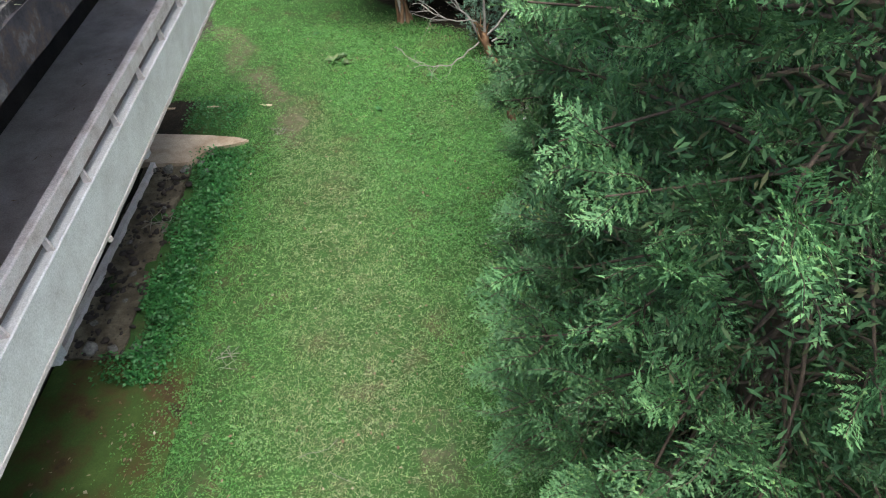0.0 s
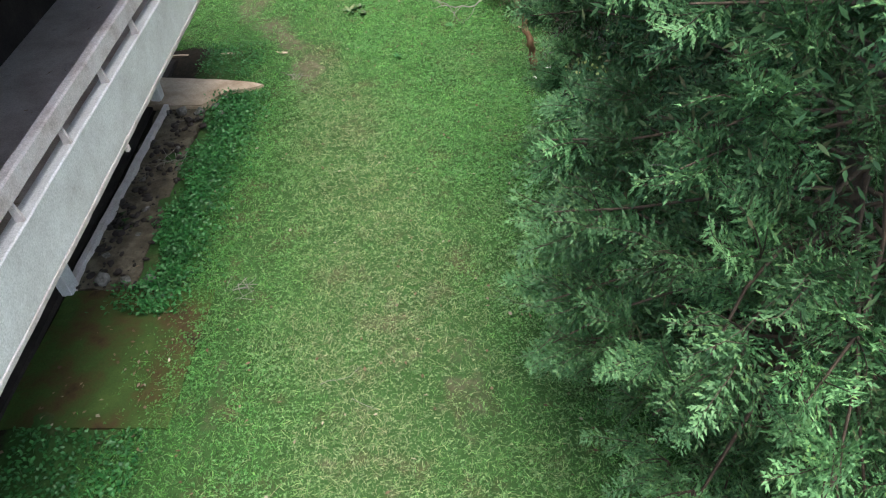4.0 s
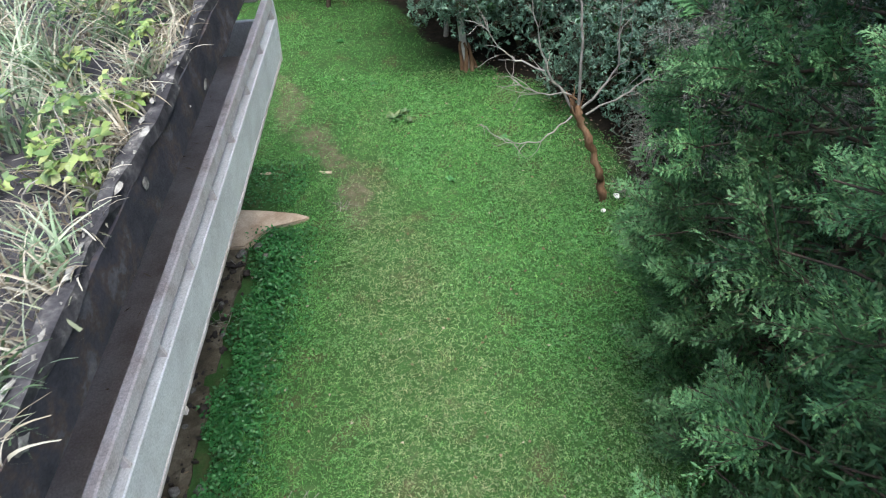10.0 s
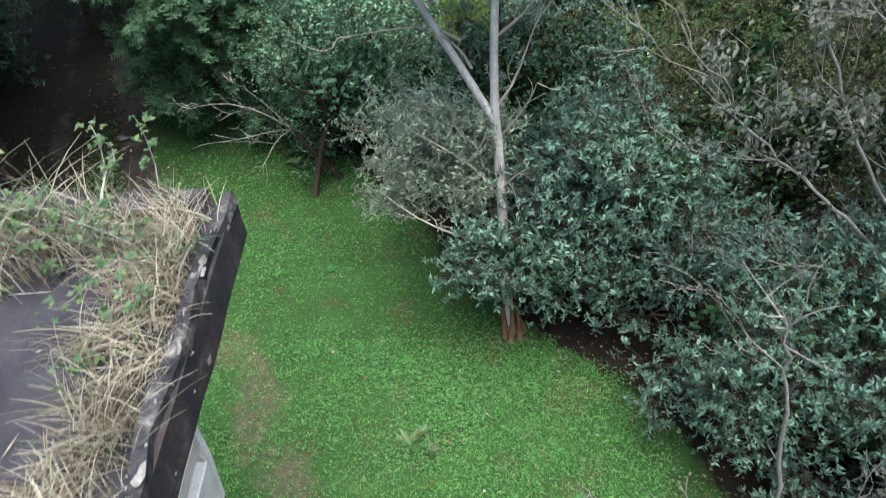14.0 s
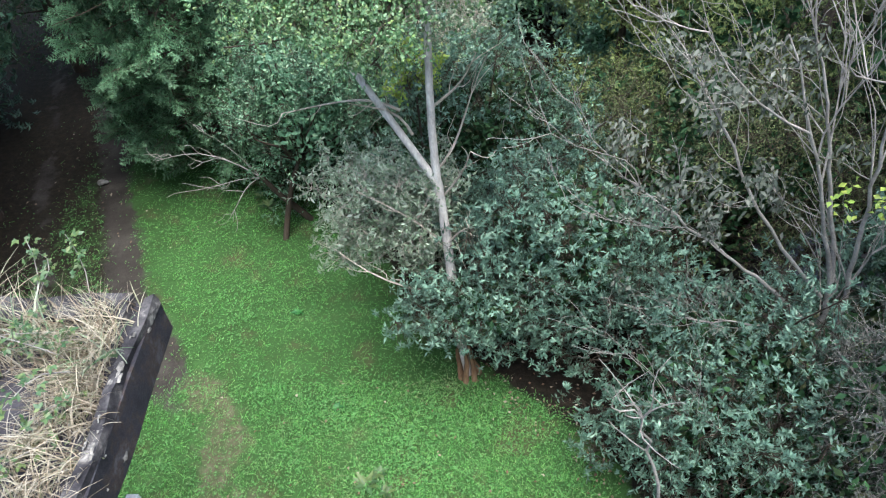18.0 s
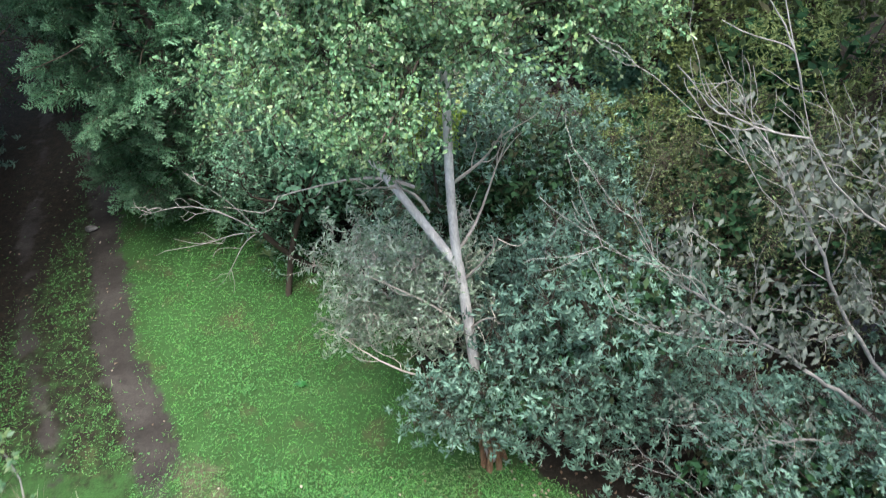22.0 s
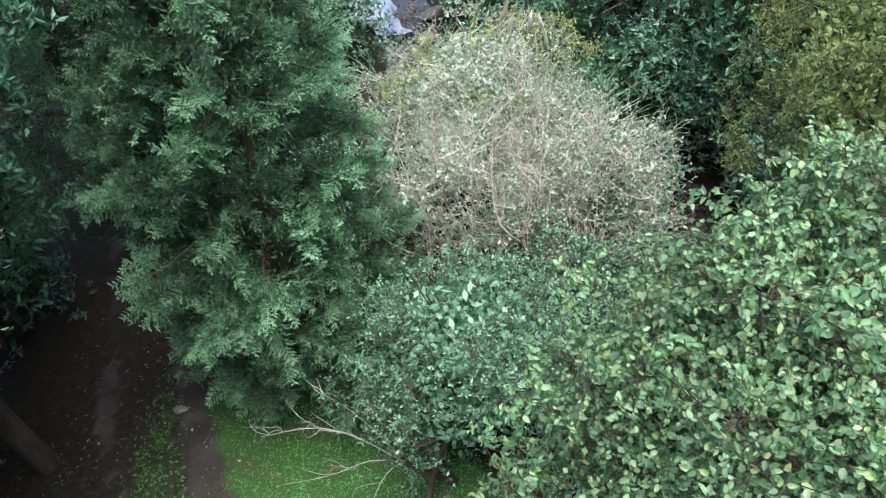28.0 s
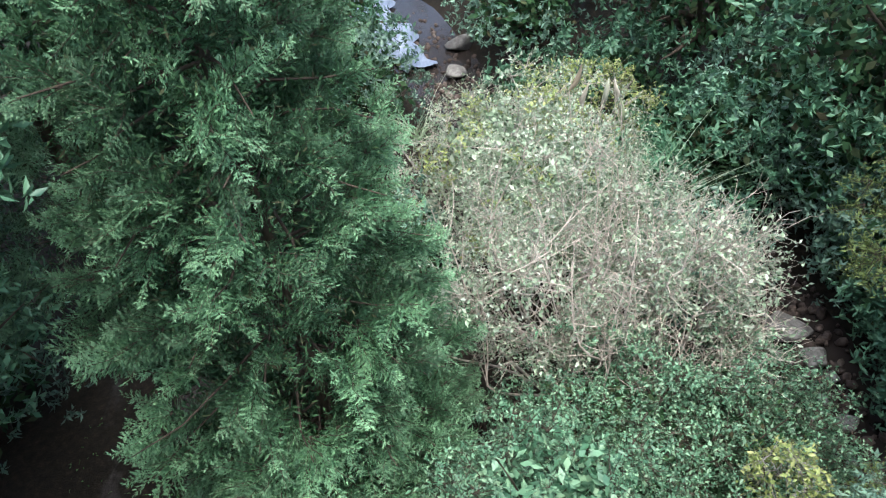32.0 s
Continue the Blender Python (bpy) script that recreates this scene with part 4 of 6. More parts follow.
ok = np.r_[np.ones(570, bool), (x > edge - 0.6)[570:1770], np.ones(60, bool)]
x, y = x[ok], y[ok]
n = len(x)
B = np.stack([x, y, height(x, y) + rng.uniform(0.03, 0.06, n)], 1)
V, F = leaves(B, np.c_[rng.normal(0, 1, (n, 2)), rng.normal(0, 0.15, n)], np.c_[rng.normal(0, 0.3, (n, 2)), np.ones(n)], rng.uniform(0.025, 0.06, n), rng.uniform(0.015, 0.04, n), 0.2)
tagged(new("fallen_leaves", raw_mesh("fallen_leaves", V, [F], FALLEN)), "scattered dry brown and whitish fallen leaves", "leaves", kind="stuff")

# ---------------------------------------------------------------- foliage kit


LEAFSETS = {}


def broad_clump(seed, twigs, per, leaf, width, reach, droop=0.3, mats=None, spread=0.9, tuft=False, oval=False):
    """A branch end growing along +z: thin twigs with leaves on them."""
    r = np.random.default_rng(seed)
    S = Soup()
    B, A, N, L = [], [], [], []
    for _ in range(twigs):
        d = unit(np.array([r.normal(0, spread), r.normal(0, spread), r.uniform(0.35, 1.0)]))
        P, R = limb((0, 0, 0), d * reach * r.uniform(0.6, 1.1), 0.0035, 0.0012, r, 0.12, 2, droop * 0.25 * reach)
        V, F = tube(P, R, 3)
        S.add(V, F, 1)
        for k in range(per):
            s = (0.25 + 0.75 * (k + r.random()) / per) if not tuft else 0.7 + 0.3 * r.random() ** 0.5
            p = np.array([np.interp(s, np.linspace(0, 1, 3), P[:, c]) for c in range(3)])
            out = unit(r.normal(0, 1, 3) + d * 0.7)
            out[2] -= droop * r.uniform(0.3, 1.2)
            B.append(p), A.append(out), N.append(unit(np.array([0, 0, 1.0]) + r.normal(0, 0.62, 3) + d * 0.4)), L.append(leaf * r.uniform(0.6, 1.15))
    L = np.array(L)
    V, F = (round_leaves if oval else leaves)(np.array(B), np.array(A), np.array(N), L, L * width, 0.16, 0.12)
    S.add(V, F, 0)
    me = S.mesh("leaf_clump", mats)
    LEAFSETS[me.name] = (V, F)
    return me


def conifer_bough(seed, sprays, length, mats, needle=0.032, width=0.0075, gap=0.02, side=0.15, flat=0.25, per=7):
    """A bough growing along +z: flat feathery sprays of fine pointed needles."""
    r = np.random.default_rng(seed)
    S = Soup()
    tri = []
    for _ in range(sprays):
        d = unit(np.array([r.normal(0, 0.5), r.normal(0, 0.28), 1.0]))
        ln = length * r.uniform(0.6, 1.1)
        P, R = limb((0, 0, 0), d * ln, 0.005, 0.0015, r, 0.07, 4, 0.06 * ln)
        S.add(*tube(P, R, 3), 1)
        nrm = unit(np.cross(d, r.normal(0, 1, 3)))
        across = unit(np.cross(nrm, d))
        m = int(ln * 0.9 / gap)
        for k in range(m):
            s = 0.1 + 0.9 * k / m
            p = np.array([np.interp(s, np.linspace(0, 1, 5), P[:, c]) for c in range(3)])
            sl = (side * (1.08 - s) * r.uniform(0.5, 1.25) + 0.03) * length / 0.5
            bd = unit(across * (1 if k % 2 else -1) * r.uniform(0.75, 1.25) + d * r.uniform(0.55, 1.05) + nrm * r.normal(0, flat))
            sd = unit(np.cross(bd, nrm))
            c = max(3, int(per * sl / 0.12))
            t = (np.arange(c) + 0.6) / c
            q = p + bd * sl * t[:, None] - np.array([0, 0, 0.12 * sl]) * (t**2)[:, None]
            way = unit(bd * 0.8 + sd * np.where(np.arange(c) % 2, 0.75, -0.75)[:, None] + nrm * r.normal(0, 0.3, (c, 1)))
            way[-1] = bd
            L = needle * r.uniform(0.8, 1.25, (c, 1)) * (1.15 - 0.4 * t[:, None])
            w = unit(np.cross(way, nrm + r.normal(0, 0.35, (c, 3)))) * width
            tri.append(np.stack([q - bd * 0.008 - w, q - bd * 0.008 + w, q + way * L], 1))
    T = np.concatenate(tri)
    V, F = T.reshape(-1, 3), np.arange(3 * len(T)).reshape(-1, 3)
    S.add(V, F, 0)
    me = S.mesh("bough", mats)
    LEAFSETS[me.name] = (V, F)
    return me


def outward(p, direction, rng, scale, tilt=0.3):
    """A pose at p whose +z points along direction, spun at random."""
    z = unit(np.asarray(direction) + rng.normal(0, tilt, 3))
    q = Vector(z).to_track_quat("Z", "Y").to_matrix().to_4x4()
    return Matrix.Translation(Vector(p)) @ q @ pose(0, 0, 0, 0, 0, rng.uniform(0, 360)) @ Matrix.Diagonal((scale, scale, scale, 1))


def dome(centre, radii, count, rng, low=-0.4, shell=0.25, lumps=0.18, seed=0):
    """Places and outward directions over an uneven ellipsoid, above low."""
    out = []
    while len(out) < count:
        d = unit(rng.normal(0, 1, 3))
        if d[2] < low:
            continue
        bulge = 1 + lumps * noise.noise(Vector(d * 2.3) + Vector((seed * 5.1, 0, 0))) * 2
        k = (1 - shell * rng.random() ** 1.3) * bulge
        out.append((np.asarray(centre) + d * np.asarray(radii) * k, unit(d / np.asarray(radii))))
    return out


def inner_mass(centre, radii, count, leaf, mat, seed, name="inner_foliage"):
    r = np.random.default_rng(seed)
    d = unit(r.normal(0, 1, (count, 3))) * r.random((count, 1)) ** 0.45 * 0.78
    B = np.asarray(centre) + d * np.asarray(radii)
    B = B[B[:, 2] > 0.12]
    n = len(B)
    V, F = leaves(B, r.normal(0, 1, (n, 3)), r.normal(0, 1, (n, 3)), leaf * r.uniform(0.6, 1.2, n), leaf * 0.5, 0.1)
    return raw_mesh(name, V, [F], mat)


def branches(points, forkp, r0, rng, every=9):
    """Limbs from a fork out to some of the clumps."""
    S = Soup()
    for p, d in points[::every]:
        P, R = limb(forkp, p, r0 * rng.uniform(0.5, 1), 0.006, rng, 0.07, 6)
        S.add(*tube(P, R, 5))
    return S


def joined(pts, clumps, rng, size, tilt, droop, name="crown"):
    """The leaves of many branch ends as one mesh, for trees far from the path."""
    VV, FF, n = [], [], 0
    for p, d in pts:
        V, F = LEAFSETS[clumps[rng.integers(len(clumps))].name]
        m = np.array(outward(p - d * 0.12 * size, d + np.array([0, 0, -droop]), rng, size * rng.uniform(0.75, 1.2), tilt))
        VV.append(V @ m[:3, :3].T + m[:3, 3])
        FF.append(F + n)
        n += len(V)
    return np.concatenate(VV), np.concatenate(FF)


def bush(name, label, category, centre, radii, clumps, count, seed, mat, core=True, low=-0.35, size=1.0, shell=0.25, group="", lumps=0.18, base=None, tilt=0.3, bark=None, trunk=0.05, droop=0.0, far=False, inside=None, tufts=1):
    rng = np.random.default_rng(seed)
    bx, by = base or (centre[0], centre[1])
    bz = float(height(bx, by))
    ob = thing(name, label, category, group)
    pts = dome(centre, radii, count // tufts, rng, low, shell, lumps, seed)
    if tufts > 1:
        pts = [(p + rng.normal(0, 0.17, 3) * size + np.array([0, 0, -0.09 * k * droop]), unit(d + rng.normal(0, 0.25, 3))) for p, d in pts for k in range(tufts)]
    pts = [(p, d) for p, d in pts if p[2] > float(height(p[0], p[1])) + 0.05]
    S = branches(pts, (centre[0] * 0.6 + bx * 0.4, centre[1] * 0.6 + by * 0.4, max(bz + 0.2, centre[2] - radii[2] * 0.6)), trunk * 0.6, rng)
    P, R = limb((bx, by, bz - 0.1), (centre[0] * 0.6 + bx * 0.4, centre[1] * 0.6 + by * 0.4, max(bz + 0.25, centre[2] - radii[2] * 0.6)), trunk, trunk * 0.7, rng, 0.05, 5)
    S.add(*tube(P, R, 8))
    tagged(part("branchwork", S.mesh("branchwork", [bark or BARK_DARK], True), None, ob), kind="stuff")
    if far:
        V, F = joined(pts, clumps, rng, size, tilt, droop)
        tagged(part("crown", raw_mesh("crown", V, [F], mat), None, ob), kind="stuff")
        pts = []
    for p, d in pts:
        dd = d + np.array([0, 0, -droop])
        part("leaf_clump", clumps[rng.integers(len(clumps))], None, ob, "", outward(p - d * 0.12 * size, dd, rng, size * rng.uniform(0.75, 1.2), tilt))
    # dark filling leaves; their default colour carries the bush's inner shade
    if core:
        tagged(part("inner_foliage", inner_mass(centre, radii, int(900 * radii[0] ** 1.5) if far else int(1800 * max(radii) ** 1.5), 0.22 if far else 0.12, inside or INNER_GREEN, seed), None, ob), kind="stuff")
    return ob


def conifer(name, label, centre, zlow, ztop, radius, boughs, count, seed, size=1.0, profile=0.75, group="", zbulge=0.0, far=False, foot=1.0, girth=0.12):
    """A conical evergreen with boughs all over its outside."""
    rng = np.random.default_rng(seed)
    ob = thing(name, label, "tree", group)
    gz = float(height(*centre))
    P, R = limb((*centre, gz - 0.1), (*centre, ztop - 0.3), girth, 0.02, rng, 0.01, 8)
    S = Soup()
    S.add(*tube(P, R, 10))
    part("trunk", S.mesh("trunk", [BARK_DARK], True), None, ob, "fissured brown trunk")
    S = Soup()
    far_pts = []
    plumes = max(1, count // 4)
    for k in range(count):
        if k % 4 == 0:
            u = min(0.985, (k // 4 + rng.random()) / plumes)
            z = zlow + (ztop - zlow) * (1 - (1 - u) ** 0.74)
            f = (ztop - z) / (ztop - zlow)
            a = (k // 4) * 2.39996 + rng.normal(0, 0.25)
            r = radius * f**profile * (foot + (1 - foot) * min(1.0, max(0.0, (z - 0.3) / 2.4))) * (1 + 0.3 * noise.noise(Vector((np.cos(a) * 1.7, np.sin(a) * 1.7, z * 0.9 + seed))))
        out = np.array([np.cos(a), np.sin(a), 0])
        p = np.array([centre[0], centre[1], z]) + out * (r * 0.55 if k % 4 == 3 else r - 0.15 * (k % 4) * size) + np.array([-out[1], out[0], 0]) * rng.normal(0, 0.17) * size + np.array([0, 0, rng.normal(0, 0.1)])
        d = out + np.array([0, 0, 0.25 + 0.1 * (k % 4)])
        m = outward(p - unit(d) * 0.25 * size, d, rng, size * rng.uniform(0.8, 1.2) * (0.65 + 0.35 * f), 0.22)
        if far:
            far_pts.append((p, d))
        else:
            part("bough", boughs[rng.integers(len(boughs))], None, ob, "", m)
        if k % 4 == 0:
            Q, T = limb((centre[0], centre[1], z - 0.2), p, 0.02, 0.005, rng, 0.05, 4)
            S.add(*tube(Q, T, 4))
    tagged(part("limbwork", S, [BARK_DARK], ob), kind="stuff")
    if far:
        V, F = joined(far_pts, boughs, rng, size, 0.3, 0.0)
        tagged(part("crown", raw_mesh("crown", V, [F], CEDAR), None, ob), kind="stuff")
    # leaves inside the cone, coloured dark as its inner shade
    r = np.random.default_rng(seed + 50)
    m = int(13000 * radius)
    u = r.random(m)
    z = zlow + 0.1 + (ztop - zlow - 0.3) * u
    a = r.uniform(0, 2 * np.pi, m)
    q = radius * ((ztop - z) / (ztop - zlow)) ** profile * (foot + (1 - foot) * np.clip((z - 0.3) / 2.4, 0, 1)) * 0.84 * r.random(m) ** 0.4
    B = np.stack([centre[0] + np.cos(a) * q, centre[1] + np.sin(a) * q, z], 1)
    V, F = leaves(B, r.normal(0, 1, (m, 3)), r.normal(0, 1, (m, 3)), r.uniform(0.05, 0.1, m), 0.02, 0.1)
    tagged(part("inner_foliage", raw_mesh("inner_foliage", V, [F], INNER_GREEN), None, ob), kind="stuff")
    return ob


CY = [conifer_bough(k, 8, 0.46, [CYPRESS, BARK_DARK], needle=0.021, width=0.0068, gap=0.0185, per=10, flat=0.38, side=0.15) for k in range(7)]
CE = [conifer_bough(20 + k, 9, 0.5, [CEDAR, BARK_DARK], needle=0.024, width=0.007, gap=0.02, per=9, flat=0.35, side=0.14) for k in range(6)]
EV = [broad_clump(40 + k, 12, 11, 0.07, 0.34, 0.36, 0.85, [EVERGREEN, BARK_DARK], tuft=True) for k in range(7)]
FEV = [broad_clump(50 + k, 6, 8, 0.085, 0.4, 0.36, 0.5, [EVERGREEN, BARK_DARK], tuft=True) for k in range(5)]
SM = [broad_clump(60 + k, 9, 10, 0.048, 0.48, 0.3, 0.45, [IVY, BARK_DARK]) for k in range(5)]
SD = [broad_clump(70 + k, 13, 12, 0.034, 0.55, 0.36, 0.2, [DULL, TWIG]) for k in range(4)]
PO = [broad_clump(80 + k, 13, 15, 0.041, 0.62, 0.34, 1.0, [POPLAR, BARK_DARK], oval=True) for k in range(7)]
GR = [broad_clump(100 + k, 9, 6, 0.062, 0.5, 0.5, 0.3, [GREYLEAF, PALETWIG], 0.7) for k in range(6)]
PL = [broad_clump(110 + k, 10, 11, 0.066, 0.36, 0.32, 0.8, [GREYLEAF, PALETWIG]) for k in range(4)]
YC = [broad_clump(150 + k, 7, 8, 0.06, 0.5, 0.3, 0.3, [YELLOWGREEN, TWIG]) for k in range(3)]
BR = [broad_clump(130 + k, 10, 10, 0.05, 0.28, 0.42, 0.3, [BRUSH, BARK_DARK]) for k in range(4)]
OL = [broad_clump(120 + k, 9, 12, 0.06, 0.28, 0.36, 0.3, [OLIVE, BARK_DARK]) for k in range(4)]

# ---------------------------------------------------------------- trees by the lawn
conifer("cypress", "dense feathery green cypress beside the lawn", (2.4, 3.3), 0.3, 8.2, 2.7, CY, 600, 1, 1.15, 0.45, foot=0.42)
conifer("cypress", "tall narrower green cypress beside the lawn", (2.5, 6.2), 0.3, 8.6, 2.68, CY, 500, 2, 1.15, 0.62, foot=0.55)
conifer("cypress", "tall narrower green cypress beside the lawn", (4.7, 1.2), 0.3, 8.0, 2.2, CY, 90, 7, 1.3, 0.6, far=True, foot=0.5)

# main tree: forked pale trunk, torn foot, round crown
rng = np.random.default_rng(31)
tree = thing("tree", "pale-trunked forked tree with a round light green crown", "tree")
S = Soup()
P, R = limb((-0.98, 13.1, -0.1), (-1.17, 13.5, 2.84), 0.064, 0.05, rng, 0.012, 12)
S.add(*tube(P, R, 12))
trunk = part("trunk", S.mesh("trunk", [BARK_PALE], True), None, tree, "smooth whitish trunk")
S = Soup()
for k in range(7):
    a = k * 0.9
    o = np.array([np.cos(a) * 0.11, np.sin(a) * 0.1, 0])
    Q, T = limb(np.array([-0.97, 13.08, -0.08]) + o * 1.2, np.array([-1.0, 13.16, rng.uniform(0.35, 0.7)]) + o * 0.7, 0.05, 0.02, rng, 0.06, 5)
    S.add(*tube(Q, T, 6))
part("foot", S.mesh("foot", [BARK_RED], True), None, trunk, "torn reddish wood at the foot of the trunk")
PC, PR = (-1.2, 13.9, 4.8), (1.68, 1.26, 1.72)
for q, r0, lab in (((-1.15, 14.0, 5.6), 0.046, "upright pale limb"), ((-2.35, 13.9, 4.9), 0.043, "pale limb leaning out")):
    S = Soup()
    Q, T = limb((-1.17, 13.49, 2.8), q, r0, 0.03, rng, 0.02, 8)
    S.add(*tube(Q, T, 9))
    part("limb", S.mesh("limb", [BARK_PALE], True), None, tree, lab)
for p, q in (((-1.13, 13.42, 1.8), (-2.1, 13.5, 2.65)), ((-1.2, 13.55, 2.9), (-0.6, 14.0, 3.9)), ((-1.5, 13.7, 3.6), (-2.6, 13.4, 3.7)), ((-1.2, 13.7, 3.6), (-0.7, 13.5, 4.2)), ((-1.13, 13.4, 1.2), (-2.4, 13.3, 2.0)), ((-1.15, 13.5, 2.6), (-0.8, 13.2, 3.3)), ((-1.4, 13.7, 3.3), (-1.9, 13.2, 3.9)), ((-1.13, 13.42, 2.0), (-0.85, 13.1, 2.4))):
    S = Soup()
    Q, T = limb(p, q, 0.018, 0.004, rng, 0.06, 7, -0.12)
    S.add(*tube(Q, T, 5))
    for _ in range(4):
        a = Q[rng.integers(2, 8)]
        Q2, T2 = limb(a, a + unit(np.asarray(q) - p + rng.normal(0, 0.5, 3)) * rng.uniform(0.2, 0.5), 0.006, 0.002, rng, 0.1, 5)
        S.add(*tube(Q2, T2, 4))
    part("side_branch", S.mesh("side_branch", [PALETWIG], True), None, trunk, "thin bare side branch")
pts = [(p + rng.normal(0, 0.16, 3), unit(d + rng.normal(0, 0.3, 3))) for p, d in dome(PC, PR, 120, rng, 0.0, 0.34, 0.22, 2) for _ in range(6)]
pts = [(p, d) for p, d in pts if 0.75 * p[0] - p[1] - 0.49 * p[2] > -18.6]  # the side over the thicket slopes away
S = branches(pts, (-1.2, 13.9, 4.8), 0.02, rng, 8)
tagged(part("branchwork", S.mesh("branchwork", [BARK_DARK], True), None, tree), kind="stuff")
for p, d in pts:
    part("leaf_clump", PO[rng.integers(len(PO))], None, tree, "", outward(p - d * 0.15, d, rng, rng.uniform(0.7, 1.1), 0.35))
d = unit(rng.normal(0, 1, (5000, 3))) * rng.random((5000, 1)) ** 0.33 * 0.95
d[:, 2] = np.abs(d[:, 2]) - 0.1
B = np.asarray(PC) + d * PR
B = B[B @ [0.75, -1, -0.49] > -18.5]
n = len(B)
V, F = leaves(B, rng.normal(0, 1, (n, 3)), rng.normal(0, 1, (n, 3)) + [0, 0, 1], rng.uniform(0.03, 0.05, n), 0.028, 0.1)
tagged(part("inner_foliage", raw_mesh("inner_foliage", V, [F], POPLAR), None, tree), kind="stuff")

# glossy dark bushes behind the lawn's far corner
G1 = "dark evergreen bushes"
lab = "dense dark evergreen bush with drooping glossy leaves"
bush("evergreen_bush", lab, "bush", (0.25, 13.75, 1.5), (1.3, 1.1, 1.45), EV, 290, 41, EVERGREEN, tufts=4, lumps=0.3, group=G1, droop=0.4, low=-0.6)
bush("evergreen_bush", lab, "bush", (1.85, 11.9, 1.1), (1.5, 1.25, 1.5), EV, 270, 42, EVERGREEN, tufts=4, lumps=0.3, group=G1, droop=0.4, low=-0.8)
bush("brushwood_bush", "dull brownish-olive twiggy bush behind the evergreens", "bush", (2.5, 15.0, 1.6), (2.0, 1.4, 1.7), BR, 260, 43, BRUSH, tufts=4, lumps=0.3, droop=0.2, size=1.15)
bush("evergreen_bush", "lighter small-leaved bush at the tree's foot", "bush", (-1.8, 13.85, 2.1), (0.72, 0.5, 0.85), PL, 170, 44, IVY, core=False, bark=PALETWIG, tufts=4, group=G1, low=-0.75, droop=0.3, base=(-1.4, 14.3))
bush("evergreen_bush", "bluish small-leaved bush hanging over the stump", "bush", (-3.2, 16.5, 2.1), (1.15, 1.0, 1.5), SM, 260, 45, IVY, inside=IVY, tufts=4, group=G1, droop=0.3, base=(-3.9, 15.8))
bush("evergreen_bush", "dull grey small-leaved shrub behind the dead tree", "bush", (2.5, 9.3, 1.2), (1.35, 1.5, 1.6), SD, 270, 46, DULL, group=G1, droop=0.2, shell=0.4, bark=TWIG)
bush("evergreen_bush", "dull grey small-leaved shrub behind the dead tree", "bush", (3.0, 10.9, 1.5), (1.2, 1.2, 1.9), SD, 200, 49, DULL, group=G1, droop=0.2, shell=0.45, bark=TWIG)
bush("evergreen_bush", lab, "bush", (-0.7, 15.7, 1.6), (1.6, 1.1, 1.7), EV + SM[:2], 260, 47, EVERGREEN, tufts=4, group=G1, droop=0.4)
bush("evergreen_bush", "drooping evergreen branches hanging before the tree's trunk", "bush", (-0.8, 13.0, 1.4), (0.85, 0.36, 0.42), EV, 90, 50, EVERGREEN, tufts=3, group=G1, droop=0.5, low=-0.8, base=(0.1, 13.5))
bush("evergreen_bush", lab, "bush", (4.4, 12.2, 1.6), (1.8, 1.8, 2.2), EV, 220, 48, EVERGREEN, group=G1, droop=0.4, size=1.2, far=True)

# broken dead tree at the lawn's edge
rng = np.random.default_rng(51)
dead = thing("dead_tree", "broken dead tree with torn red-brown trunk and bare branches", "tree")
S = Soup()
P = np.array([(0.9, 9.38, -0.1), (0.9, 9.38, 0.1), (0.87, 9.4, 0.3), (0.83, 9.4, 0.5), (0.72, 9.45, 0.72), (0.68, 9.46, 0.95), (0.58, 9.5, 1.12), (0.5, 9.55, 1.3), (0.46, 9.56, 1.44)]) + rng.normal(0, 0.008, (9, 3))
R = np.array([0.06, 0.055, 0.048, 0.052, 0.044, 0.05, 0.043, 0.055, 0.04])
for k in range(9):
    Q, T = limb((0.48 + rng.normal(0, 0.025), 9.56 + rng.normal(0, 0.025), 1.3), (0.42 + rng.normal(0, 0.06), 9.57 + rng.normal(0, 0.06), 1.5 + rng.uniform(0, 0.16)), 0.018, 0.003, rng, 0.05, 3)
    S.add(*tube(Q, T, 4))
P = np.stack([np.interp(np.linspace(0, 8, 25), np.arange(9), P[:, c]) for c in range(3)], 1) + rng.normal(0, 0.012, (25, 3)) * (1, 1, 0.3)
S.add(*tube(P, np.interp(np.linspace(0, 8, 25), np.arange(9), R) * rng.uniform(0.8, 1.25, 25), 9))
for k in range(8):  # torn strips of wood along the trunk
    a = rng.integers(2, 20)
    o = unit(rng.normal(0, 1, 3) * (1, 1, 0)) * 0.045
    S.add(*tube(P[a : a + 4] + o, np.array([0.012, 0.016, 0.013, 0.004]), 5))
Q, T = limb((0.66, 9.5, 0.95), (0.34, 9.75, 1.5), 0.02, 0.008, rng, 0.08, 6)
S.add(*tube(Q, T * rng.uniform(0.8, 1.2, 7), 7))
trunk = part("trunk", S.mesh("trunk", [BARK_RED], True), None, dead, "torn red-brown trunk")


def bough_line(points, r0, r1, rng, jitter=0.012):
    """A crooked branch through a few points."""
    C = np.asarray(points, float)
    s = np.linspace(0, len(C) - 1, 4 * len(C))
    P = np.stack([np.interp(s, np.arange(len(C)), C[:, c]) for c in range(3)], 1)
    P[1:-1] = (P[:-2] + 2 * P[1:-1] + P[2:]) / 4
    P[1:] += rng.normal(0, jitter, (len(P) - 1, 3))
    return P, np.linspace(r0, r1, len(P))


